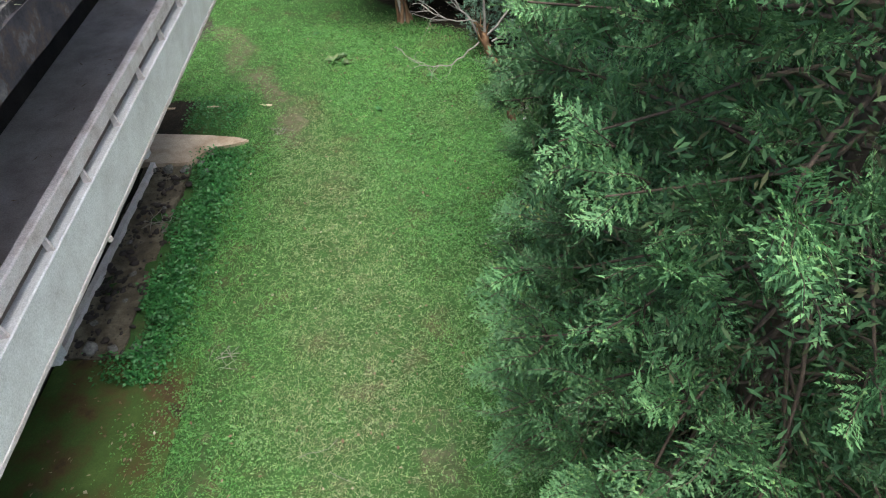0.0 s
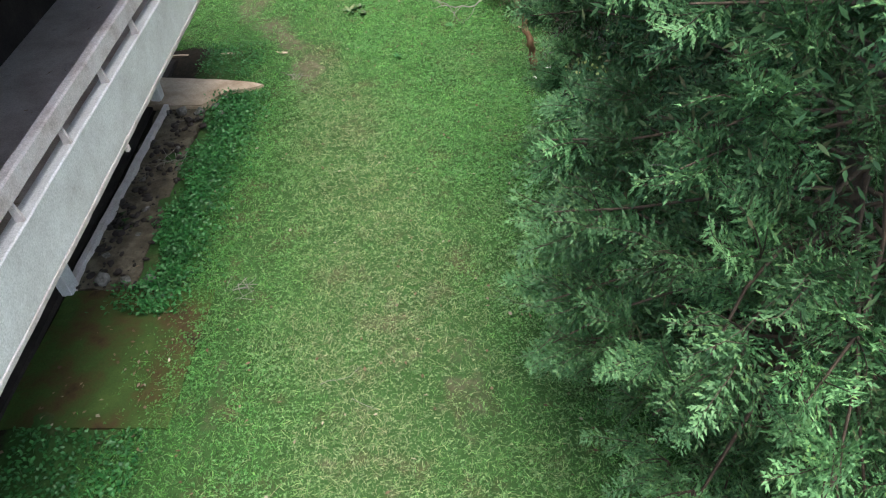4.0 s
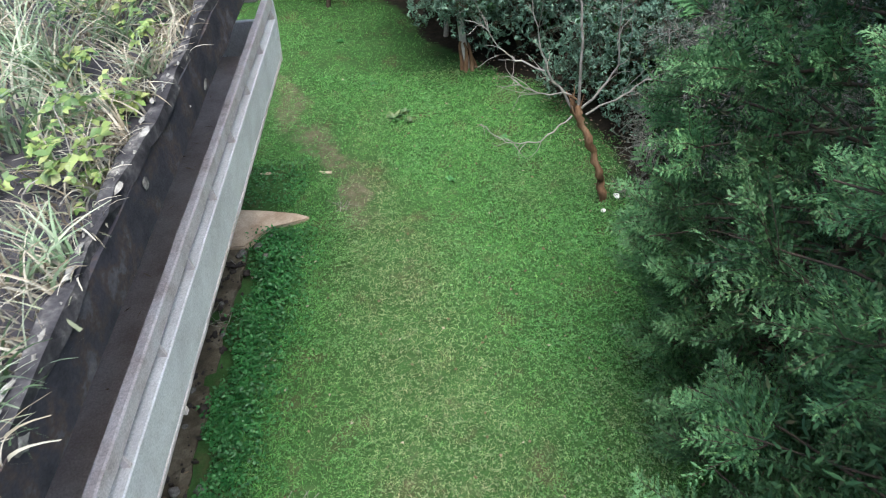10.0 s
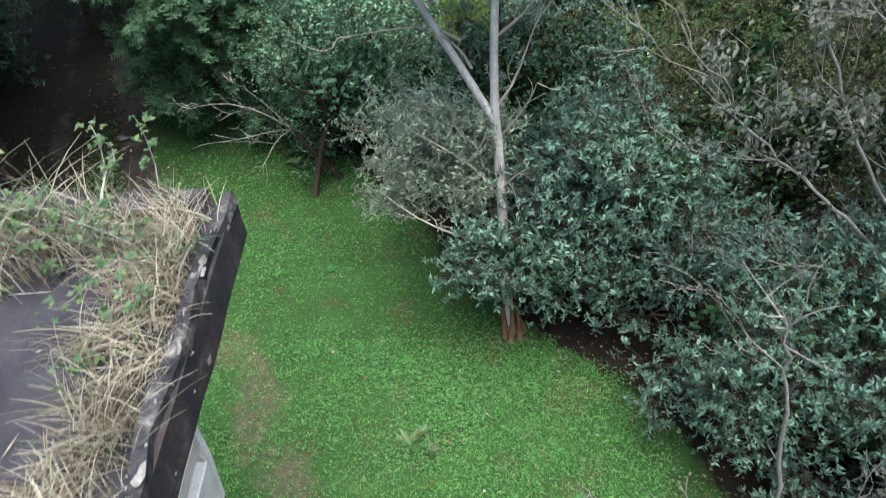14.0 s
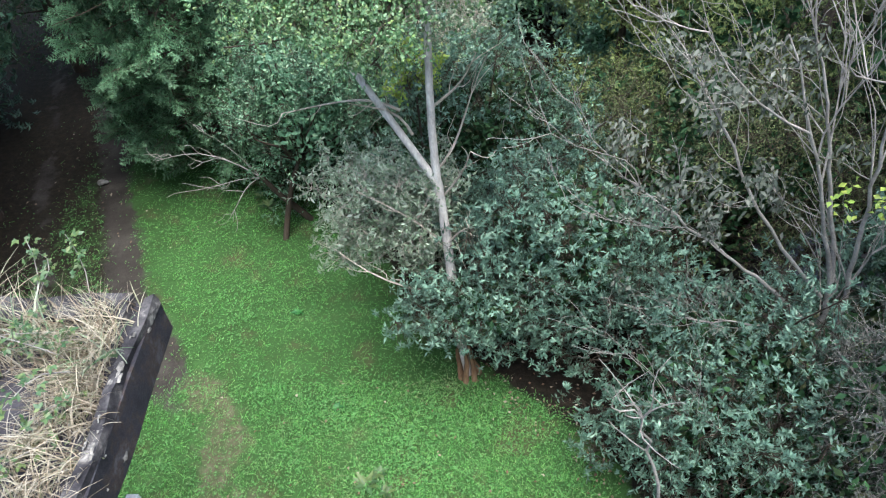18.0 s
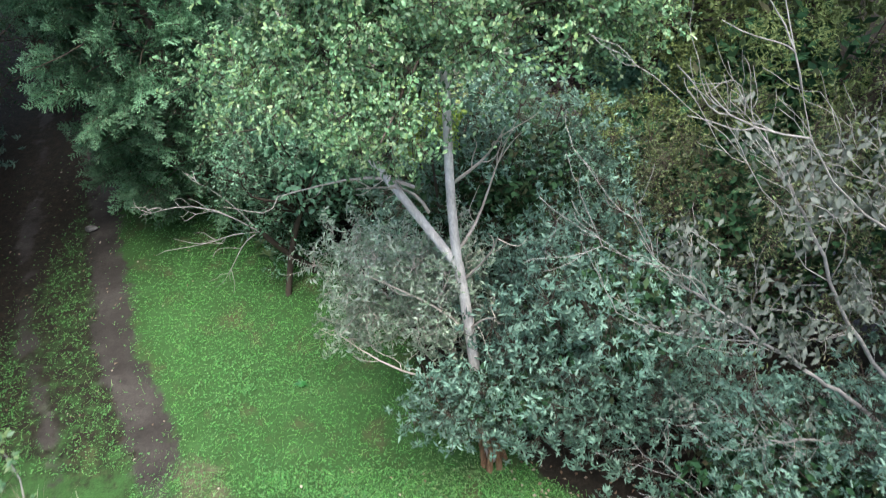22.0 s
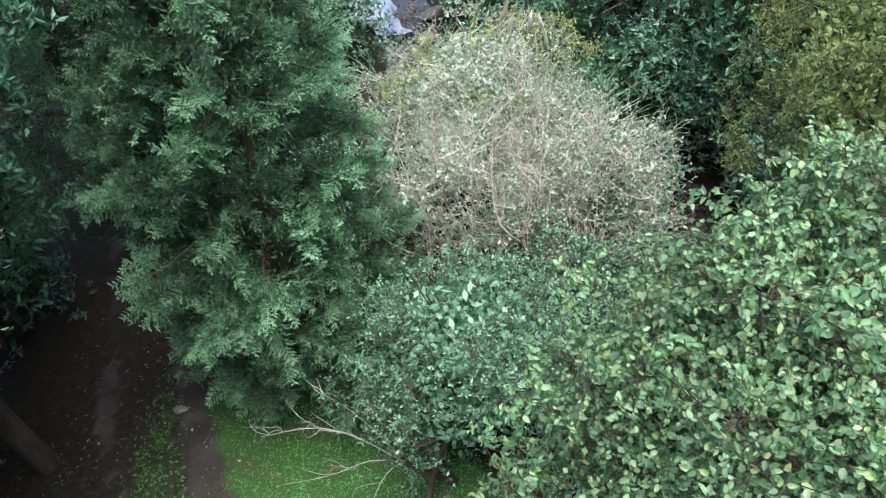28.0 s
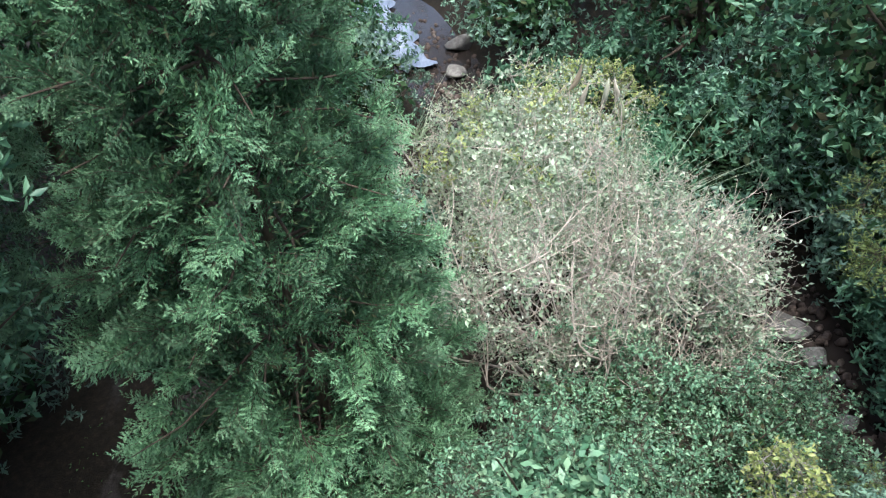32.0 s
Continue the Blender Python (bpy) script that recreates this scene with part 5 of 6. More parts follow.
for line, r0 in (
    (((0.5, 9.55, 1.4), (0.49, 9.6, 2.5), (0.25, 9.7, 3.7), (0.1, 9.7, 4.25)), 0.021),
    (((0.52, 9.55, 1.38), (0.95, 9.6, 1.85), (0.9, 9.6, 2.9)), 0.019),
    (((0.42, 9.55, 1.4), (0.06, 9.6, 1.95), (-0.1, 9.65, 2.8)), 0.02),
    (((0.06, 9.6, 1.92), (-0.42, 9.6, 2.15), (-0.72, 9.6, 2.65)), 0.013),
    (((0.42, 9.5, 1.32), (0.02, 9.3, 1.08), (-0.42, 9.2, 1.15), (-0.75, 9.15, 1.5)), 0.012),
    (((0.6, 9.55, 1.3), (1.1, 9.7, 1.5), (1.6, 9.8, 1.75)), 0.015),
    (((0.4, 9.55, 1.6), (-0.1, 9.4, 1.75), (-0.35, 9.4, 1.95)), 0.01),
):
    S = Soup()
    Q, T = bough_line(line, r0, 0.004, rng)
    S.add(*tube(Q, T, 6))
    for k in range(9):
        a = rng.integers(len(Q) // 3, len(Q))
        d = unit(Q[a] - Q[a - 2] + rng.normal(0, 0.09, 3))
        Q2, T2 = limb(Q[a], Q[a] + d * rng.uniform(0.15, 0.55), 0.0055, 0.0015, rng, 0.12, 5)
        S.add(*tube(Q2, T2, 4))
    part("branch", S.mesh("branch", [TWIG], True), None, trunk, "bare grey branch")


def bare_tree(stems, seed):
    """A two-stemmed grey tree: crooked leaning stems, rising twigs, limp leaves at the ends."""
    rng = np.random.default_rng(seed)
    ob = thing("bare_tree", "slender grey two-stemmed tree with limp greyish leaves", "tree")
    ends = []
    for line, r0 in stems:
        S = Soup()
        Q, T = bough_line(line, r0, 0.006, rng, 0.012)
        S.add(*tube(Q, T, 7))
        todo = [(Q, r0 * 0.42, 0.3 * float(np.linalg.norm(Q[-1] - Q[0])) + 0.2, 1)]
        while todo:
            Q, rr, ln, lev = todo.pop()
            for _ in range(7 if lev == 1 else 3):
                k = rng.integers(max(1, len(Q) // 4), len(Q))
                d = unit(unit(Q[k] - Q[k - 1]) * 0.9 + np.array([-0.15, 0, 0.35]) + rng.normal(0, 0.36, 3))
                Q2, T2 = limb(Q[k], Q[k] + d * ln * rng.uniform(0.5, 1.1), rr * 0.6, 0.002, rng, 0.07, 5)
                S.add(*tube(Q2, T2, 4))
                if lev < 3:
                    todo.append((Q2, rr * 0.6, ln * 0.55, lev + 1))
                else:
                    ends += [Q2[-1], Q2[-2], Q2[3]]
        part("stem", S.mesh("stem", [TWIG], True), None, ob, "grey bare stem with fine twigs")
    E = np.array(ends)
    E = E[(E[:, 2] > 3.0) & (E[:, 2] < 4.9) & (E[:, 0] < 2.0) & (E[:, 0] > 0.2)]
    E = E[rng.integers(len(E), size=260)]
    E = np.repeat(E, 6, 0) + rng.normal(0, 0.055, (6 * len(E), 3))
    n = len(E)
    L = rng.uniform(0.045, 0.08, n)
    V, F = leaves(E, rng.normal(0, 0.6, (n, 3)) + [-0.3, -0.2, -0.8], rng.normal(0, 0.5, (n, 3)) + [0, -0.5, 1], L, L * 0.42, 0.15)
    part("leaves", raw_mesh("leaves", V, [F], ASHLEAF), None, ob, "limp greyish leaves")
    return ob


bare_tree([
    (((2.85, 12.2, -0.1), (2.72, 12.1, 0.72), (2.52, 12.1, 1.9), (2.44, 12.1, 2.6), (1.98, 12.1, 3.83), (1.5, 12.2, 5.0)), 0.045),
    (((2.79, 12.15, 0.88), (2.6, 12.05, 2.36), (2.44, 12.0, 3.25), (2.3, 12.0, 4.26), (2.2, 12.0, 5.0)), 0.032),
    (((2.5, 12.1, 1.9), (1.95, 12.1, 2.5), (1.48, 12.1, 2.94), (0.91, 12.15, 3.45), (0.45, 12.2, 3.85)), 0.022),
    (((2.44, 12.1, 2.6), (2.1, 12.2, 3.83), (1.91, 12.3, 4.53), (1.66, 12.4, 5.2)), 0.022),
    (((2.4, 12.1, 2.4), (1.62, 12.2, 3.42), (1.1, 12.3, 4.4), (0.85, 12.3, 4.8)), 0.018),
    (((2.5, 12.1, 1.86), (1.84, 11.95, 2.2), (1.12, 11.9, 2.4)), 0.014),
    (((2.6, 12.0, 1.7), (3.0, 11.9, 2.2), (3.5, 11.9, 2.7)), 0.014),
    (((2.7, 12.0, 0.8), (2.04, 11.6, 0.9), (1.2, 11.3, 1.6), (0.7, 11.2, 2.2)), 0.012),
], 61)

# far corner: cedar, twiggy shrub, ground cover, olive tree, woods
conifer("cedar", "broad feathery blue-green cedar at the edge of the grass", (-5.6, 18.2), 0.6, 9.0, 1.95, CE, 600, 3, 1.2, 0.5, girth=0.09, foot=0.75)
conifer("cedar", "dark tall cedar in the shade of the wood", (-9.6, 21.6), 0.8, 9.5, 2.4, CE, 150, 4, 1.5, 0.6, far=True)
bush("pale_shrub", "pale grey twiggy shrub with small whitish leaves", "bush", (-2.95, 19.7, 1.95), (1.45, 1.25, 1.95), GR, 190, 71, GREYLEAF, core=False, trunk=0.022, shell=0.55, bark=PALETWIG, lumps=0.3, tufts=5)
bush("pale_shrub", "pale grey twiggy shrub with small whitish leaves", "bush", (-1.75, 19.4, 1.7), (1.3, 1.2, 1.75), GR, 180, 70, GREYLEAF, core=False, trunk=0.022, shell=0.55, bark=PALETWIG, lumps=0.3, tufts=5)
def twig_dome(parent, base, centre, radii, count, seed):
    """Pale stems that fan out from one foot to all sides of a dome, with finer and finer twigs."""
    rng = np.random.default_rng(seed)
    for p, d in dome(centre, radii, count, rng, -0.05, 0.2, 0.25, seed):
        S = Soup()
        foot = np.array([base[0], base[1], float(height(*base)) + 0.1]) + rng.normal(0, 0.12, 3) * (1, 1, 0.3)
        Q, T = limb(foot, p, rng.uniform(0.014, 0.024), 0.005, rng, 0.09, 9)
        S.add(*tube(Q, T, 5))
        main = unit(Q[-1] - Q[4])
        for _ in range(8):
            k = rng.integers(3, 10)
            Q2, T2 = limb(Q[k], Q[k] + unit(main + rng.normal(0, 0.55, 3)) * rng.uniform(0.35, 0.9), 0.007, 0.002, rng, 0.1, 5)
            S.add(*tube(Q2, T2, 4))
            for _ in range(4):
                m = rng.integers(2, 6)
                Q3, T3 = limb(Q2[m], Q2[m] + unit(main + rng.normal(0, 0.8, 3)) * rng.uniform(0.15, 0.4), 0.0035, 0.0015, rng, 0.1, 3)
                S.add(*tube(Q3, T3, 3))
        part("stem", S.mesh("stem", [PALETWIG], True), None, parent, "crooked whitish stem with fine twigs")


shrubs = [o for o in scene.objects if o.name.startswith("pale_shrub")]
twig_dome(shrubs[0], (-2.9, 19.4), (-2.95, 19.6, 2.0), (1.6, 1.35, 2.05), 19, 171)
twig_dome(shrubs[1], (-1.9, 19.2), (-1.7, 19.3, 1.75), (1.45, 1.3, 1.85), 19, 170)
bush("pale_shrub", "yellowish-green airy shrub before the stream", "bush", (-3.3, 22.0, 1.6), (1.9, 1.6, 1.7), GR + YC[:2], 260, 72, GREYLEAF, shell=0.4, inside=GREYLEAF, bark=TWIG)
bush("ground_ivy", "low bluish-green small-leaved thicket", "bush", (-2.4, 17.75, 0.9), (1.8, 1.4, 1.45), SM, 320, 73, IVY, lumps=0.28, tufts=4)
bush("ground_ivy", "low bluish-green small-leaved thicket", "bush", (-1.3, 18.0, 0.8), (1.25, 1.3, 1.3), SM, 290, 74, IVY, lumps=0.28, tufts=4)
bush("ground_ivy", "low bluish-green small-leaved thicket", "bush", (-4.0, 17.2, 0.5), (0.9, 0.9, 0.9), SM, 160, 75, IVY, lumps=0.28, tufts=4)
bush("olive_tree", "soft olive-green tree above the stream", "tree", (1.7, 18.7, 3.7), (1.85, 1.5, 2.4), OL, 340, 76, OLIVE, low=-0.8, trunk=0.09, inside=OLIVE)
bush("olive_tree", "soft olive-green tree above the stream", "tree", (4.6, 20.0, 3.4), (2.2, 1.8, 2.6), OL, 260, 77, OLIVE, low=-0.8, trunk=0.09, size=1.2, far=True, inside=OLIVE)
W = "woodland trees"
wl = "large dark broadleaf woodland tree beyond the stream, or added unseen for shade"
# the one at (-9.3, 12.6) is unseen, added to shade the track
for k, (x, y, rx, h) in enumerate(((2.1, 22.9, 2.2, 5.4), (0.2, 26.5, 2.4, 6.0), (5.8, 25.0, 3.0, 7.5), (3.4, 29.0, 3.2, 8.5), (-1.2, 31.0, 2.8, 7.5), (-9.6, 27.0, 3.0, 8.5), (-9.5, 33.5, 3.5, 10.0), (-4.0, 37.0, 4.0, 9.0), (3.0, 36.0, 4.5, 11.0), (9.5, 19.0, 3.5, 9.0), (8.0, 13.5, 2.8, 7.0), (-13.5, 23.0, 3.2, 9.5), (-14.0, 29.5, 3.5, 11.0), (-10.9, 18.6, 2.6, 9.0), (-10.4, 15.2, 2.5, 9.5), (-9.3, 12.6, 2.3, 9.5), (-8.3, 22.6, 2.0, 8.0), (-11.5, 12.0, 2.2, 6.5), (10.5, 29.0, 4.0, 11.0), (7.2, 7.0, 2.6, 7.0))):
    bush("woodland_tree", wl, "tree", (x, y, h * 0.55), (rx, rx * 0.9, h * 0.52), FEV, 140, 200 + k, WOODLEAF, low=-0.9, size=1.6 + 0.13 * rx, trunk=0.16, group=W, droop=0.3, lumps=0.25, far=True)
# high crowns added out of view, only to block sky light
for k, (x, y, z, rx, rz) in enumerate(((-7.9, 16.0, 7.4, 2.1, 2.5), (-8.9, 13.6, 7.0, 2.4, 3.0), (-9.6, 18.4, 7.9, 2.7, 3.4), (-12.5, 16.5, 7.0, 3.2, 4.2), (-9.4, 23.0, 7.6, 2.6, 3.2), (5.9, 13.2, 8.0, 2.7, 2.9), (5.2, 17.0, 8.2, 2.7, 3.0), (5.0, 8.7, 7.8, 2.4, 2.8))):
    bush("shade_canopy", "tree crown added out of view to shade the ground below", "tree", (x, y, z), (rx, rx, rz), FEV, 330, 260 + k, WOODLEAF, low=-0.9, size=1.3 if k == 0 else 1.9, trunk=0.16, group=W, droop=0.3, lumps=0.25, far=True, base=(x - 1.2, y + 0.6))
bush("leaning_tree", "bluish small-leaved tree leaning over the track", "tree", (-7.0, 14.7, 5.4), (0.9, 0.9, 1.0), SM, 170, 91, IVY, low=-0.9, base=(-8.6, 13.6), trunk=0.08, size=1.2)
for k, (x, y, r, h) in enumerate(((-10.6, 13.6, 1.3, 2.2), (-10.9, 16.4, 1.3, 2.2), (-11.2, 19.2, 1.4, 2.4), (2.3, 21.3, 1.0, 1.2), (-0.9, 21.4, 0.9, 1.1), (-1.6, 22.9, 1.1, 1.3), (1.8, 23.0, 1.1, 1.5), (-3.0, 25.3, 1.2, 1.3), (-6.6, 26.8, 1.4, 1.5), (-7.6, 24.0, 1.5, 1.8), (-5.4, 21.6, 1.3, 1.5), (-7.6, 29.5, 1.6, 2.0), (-3.0, 29.8, 1.6, 2.2), (3.2, 17.4, 1.2, 1.3), (0.3, 17.0, 1.0, 0.9), (4.2, 8.2, 1.4, 1.6), (5.0, 5.4, 1.6, 1.8), (-0.2, 23.6, 1.3, 1.6), (0.9, 24.6, 1.4, 1.8), (-1.6, 25.6, 1.4, 1.6), (3.6, 21.4, 1.3, 1.6), (1.95, 20.4, 0.75, 1.3), (1.7, 21.5, 0.7, 1.4), (1.75, 19.3, 0.55, 0.9))):
    bush("understory_bush", "low dark green understory bush", "bush", (x, y, h * 0.4 - 0.2), (r, r, h), FEV, 84, 300 + k, WOODLEAF if k % 2 else EVERGREEN, group="understory bushes", droop=0.3, size=1.55, far=True)
bush("olive_bush", "dull olive-green bush above the stream bank", "bush", (0.9, 16.9, 1.2), (1.3, 0.9, 1.3), OL, 130, 95, OLIVE, low=-0.7)
bush("olive_bush", "dull olive-green bush above the stream bank", "bush", (3.0, 17.2, 1.8), (1.7, 1.2, 1.9), OL, 150, 96, OLIVE, low=-0.7, size=1.2, far=True)
bush("olive_bush", "dull olive-green bush above the stream bank", "bush", (4.8, 15.6, 2.2), (1.7, 1.5, 2.3), OL, 150, 97, OLIVE, low=-0.7, size=1.3, far=True)

# small growth and litter seen close
rng = np.random.default_rng(97)
bm = Soup()
for k in range(5):
    Q, T = limb((1.03, 2.8, 3.1), (1.03 + rng.uniform(-0.3, 0.1), 2.8 + rng.uniform(-0.1, 0.3), 3.1 + rng.uniform(0.05, 0.2)), 0.006, 0.002, rng, 0.06, 5)
    if k == 0:
        Q, T = limb((1.2, 3.0, 3.0), (0.88, 2.65, 3.28), 0.005, 0.003, rng, 0.03, 5)
    bm.add(*tube(Q, T, 5))
    if k == 0:
        break
first_cypress = bpy.data.objects["cypress"]
part("dead_stick", bm, [TWIG], first_cypress, "pale dead stick poking out of the foliage")
B = np.array([0.62, 3.05, 3.62]) + rng.normal(0, 0.03, (26, 3)) * (2, 1, 0.6)
V, F = leaves(B, rng.normal(0, 1, (26, 3)), rng.normal(0, 1, (26, 3)), 0.022, 0.014, 0.3)
part("cone_cluster", raw_mesh("cone_cluster", V, [F], OLIVE), None, first_cypress, "small yellowish cone cluster")


def twig_heap(x, y, n, size, seed):
    r = np.random.default_rng(seed)
    S = Soup()
    for _ in range(n):
        a, c = r.uniform(0, 6.28), r.normal(0, size * 0.3, 2)
        h = float(height(x, y)) + r.uniform(0.01, 0.05)
        d = np.array([np.cos(a), np.sin(a), r.normal(0, 0.1)]) * size
        Q, T = limb(np.array([x + c[0], y + c[1], h]) - d / 2, np.array([x + c[0], y + c[1], h]) + d / 2, 0.004, 0.002, r, 0.05, 4)
        S.add(*tube(Q, T, 4))
    return tagged(new("dry_twigs", S.mesh("dry_twigs", [TWIG])), "small heap of dry twigs lying on the grass", "twigs", kind="stuff")


twig_heap(-2.5, 4.95, 12, 0.22, 1)
twig_heap(-2.72, 9.4, 9, 0.2, 2)
twig_heap(-1.0, 3.75, 1, 0.4, 3)
twig_heap(-0.98, 3.3, 1, 0.35, 4)
twig_heap(-3.95, 7.3, 10, 0.35, 5)
twig_heap(-4.05, 8.3, 8, 0.3, 6)
white = stone_mesh(6, PAINT)
for x, y, r, lab in ((1.1, 9.45, 0.06, "small whitish stone on the lawn's edge"), (0.88, 9.13, 0.045, "small whitish stone on the lawn's edge"), (-7.45, 17.38, 0.12, "flat pale stone lying on the earth track")):
    ob = new("stone", white if y < 12 else grey[0])
    ob.matrix_basis = pose(x, y, float(height(x, y)) + r * 0.6, 0, 0, rng.uniform(0, 360)) @ Matrix.Diagonal((r * 1.2, r, r * 0.7, 1))
    tagged(ob, lab, "stone")


def rosette(x, y, n, size, seed, mat=WEED):
    r = np.random.default_rng(seed)
    a = r.uniform(0, 6.28, n)
    B = np.stack([np.full(n, x), np.full(n, y), np.full(n, float(height(x, y)) + 0.02)], 1)
    V, F = leaves(B, np.stack([np.cos(a), np.sin(a), r.uniform(0.15, 0.8, n)], 1), np.c_[r.normal(0, 0.2, (n, 2)), np.ones(n)], size * r.uniform(0.6, 1.1, n), size * 0.35, 0.2, 0.15)
    return tagged(new("broadleaf_weed", raw_mesh("broadleaf_weed", V, [F], mat)), "pale green broad-leaved weed in the lawn", "plant", "lawn weeds")


for k, (x, y, s) in enumerate(((-2.14, 11.55, 0.2), (-2.0, 11.7, 0.15), (-1.9, 11.45, 0.14), (-1.2, 9.9, 0.1), (-4.3, 16.6, 0.2), (-4.1, 16.9, 0.2), (-4.5, 16.9, 0.18), (-0.4, 10.9, 0.1), (-2.6, 12.6, 0.1), (-3.4, 14.2, 0.1))):
    rosette(x, y, 16, s, 400 + k, BRAMBLE if s > 0.13 else WEED)

# lime-leaved shoots
S = Soup()
B, L = [], []
for root, tip in (((2.35, 12.0, 3.4), (2.15, 11.9, 3.85)), ((2.35, 12.0, 3.4), (2.45, 11.9, 3.8)), ((2.6, 12.05, 1.6), (2.85, 11.9, 1.9))):
    Q, T = limb(root, tip, 0.005, 0.002, rng, 0.08, 5)
    S.add(*tube(Q, T, 4), 1)
    for q in Q[2:]:
        for _ in range(5):
            B.append(q + rng.normal(0, 0.05, 3))
B = np.array(B)
V, F = leaves(B, rng.normal(0, 1, (len(B), 3)), rng.normal(0, 0.4, (len(B), 3)) + [0, 0, 1], 0.065, 0.045, 0.14, 0.12)
S.add(V, F, 0)
part("leafy_shoot", S, [LIME, TWIG], bpy.data.objects["bare_tree"], "shoot with lime-yellow leaves")
LC = [broad_clump(140 + k, 7, 8, 0.06, 0.6, 0.25, 0.3, [LIME, TWIG]) for k in range(2)]
bush("yellow_shrub", "small shrub with yellow-green autumn leaves", "bush", (-1.47, 15.1, 3.2), (0.4, 0.4, 0.5), LC, 20, 98, LIME, core=False, low=-0.6, trunk=0.02)
bush("yellow_shrub", "lime-leaved weed standing in the thicket", "bush", (-1.1, 17.1, 1.9), (0.3, 0.3, 0.6), YC, 16, 99, YELLOWGREEN, core=False, low=-0.6, trunk=0.015)
bush("yellow_shrub", "yellow-green shrub at the water's edge", "bush", (-2.2, 24.2, 1.2), (1.2, 0.7, 1.0), YC, 80, 101, YELLOWGREEN, core=False, low=-0.3, trunk=0.02)

# leaning stump with bare twigs over the grass
stump = thing("leaning_stump", "leaning brown stump with thin bare twigs over the grass", "tree")
S = Soup()
Q, T = limb((-3.5, 16.3, -0.1), (-4.0, 15.9, 1.2), 0.06, 0.035, rng, 0.03, 6)
S.add(*tube(Q, T, 8))
part("trunk", S.mesh("trunk", [BARK_DARK], True), None, stump, "brown leaning trunk")
for q in ((-5.6, 16.1, 1.4), (-5.2, 15.7, 1.1), (-4.9, 16.5, 1.6), (-4.4, 15.4, 0.9), (-5.3, 16.5, 1.2)):
    S = Soup()
    Q, T = limb((-4.0, 15.9, 1.17), q, 0.009, 0.003, rng, 0.1, 7)
    S.add(*tube(Q, T, 5))
    for _ in range(5):
        a = Q[rng.integers(2, 8)]
        Q2, T2 = limb(a, a + unit(np.asarray(q) - Q[0] + rng.normal(0, 0.5, 3)) * rng.uniform(0.2, 0.5), 0.005, 0.002, rng, 0.1, 5)
        S.add(*tube(Q2, T2, 4))
    part("branch", S.mesh("branch", [TWIG], True), None, stump, "thin bare twig")

# ---------------------------------------------------------------- roof growth
rng = np.random.default_rng(81)


def trefoil(B, A, N, L):
    """Bramble leaves: three pointed leaflets on one stalk."""
    B, A, N, L = np.array(B), unit(np.array(A)), unit(np.array(N)), np.array(L)
    side = unit(np.cross(N, A))
    VV, FF, n = [], [], 0
    for a in (-1.15, 0.0, 1.15):
        V, F = leaves(B, A * math.cos(a) + side * math.sin(a), N, L * (0.9 if a == 0 else 0.72), L * 0.5, 0.14, 0.12)
        VV.append(V), FF.append(F + n)
        n += len(V)
    return np.concatenate(VV), np.concatenate(FF)



def roof_tufts(n, sel):
    """Roots on the roof inside a strip given by sel(u, y): u metres in from the edge."""
    u, y = sel(n)
    x = front(EAVE, y) - u
    return np.stack([x, y, np.full(len(y), TOP - 0.09)], 1)


def strip(n):
    y = rng.uniform(0.8, 8.0, n)
    u = rng.uniform(0.12, 2.4, n)
    u = np.where(y > 6.4, 0.16 + u * 0.33, u)
    return u, y


def rim(n):
    return rng.uniform(0.07, 0.32, n), rng.uniform(0.6, 7.9, n)


def corner(n):
    y = rng.uniform(8.2, 10.25, n)
    u = rng.uniform(0.1, 0.42, n)
    return u, y


def end(n):
    u = rng.uniform(0.1, 3.4, n)
    y = 10.15 - np.abs(rng.normal(0, 0.2, n))
    return u, y


def grow(name, label, groups, mat, lo, hi, width, droop):
    S = Soup()
    for sel, tufts, per in groups:
        roots = roof_tufts(tufts, sel)
        for r in roots:
            n = per
            root = r + np.c_[rng.normal(0, 0.05, (n, 2)), np.zeros(n)]
            lean = np.c_[rng.normal(-0.06, 0.2, n), rng.normal(-0.05, 0.2, n), np.ones(n)] + np.r_[rng.normal(0, 0.18, 2), 0]
            edge = np.clip((front(EAVE, r[1]) - r[0]) / 0.8, 0.5, 1)
            V, F = blades(root, lean, edge * rng.uniform(lo, hi, n), width * rng.uniform(0.6, 1.3, n), rng, 5, droop)
            S.add(V, F)
    tagged(new(name, S.mesh(name, [mat])), label, "grass", kind="stuff")


grow("dry_grass", "long dry straw-coloured grass growing on the roof edge", ((strip, 250, 15), (rim, 110, 13)), STRAW, 0.25, 0.78, 0.015, 0.9)
grow("dry_grass", "bleached upright dry grass at the roof's corner", ((corner, 100, 22), (end, 65, 20)), STRAW_PALE, 0.3, 0.75, 0.009, 0.8)
grow("reed_grass", "tall green reed grass on the roof", ((strip, 130, 20), (end, 14, 18)), REED, 0.4, 0.85, 0.019, 0.9)

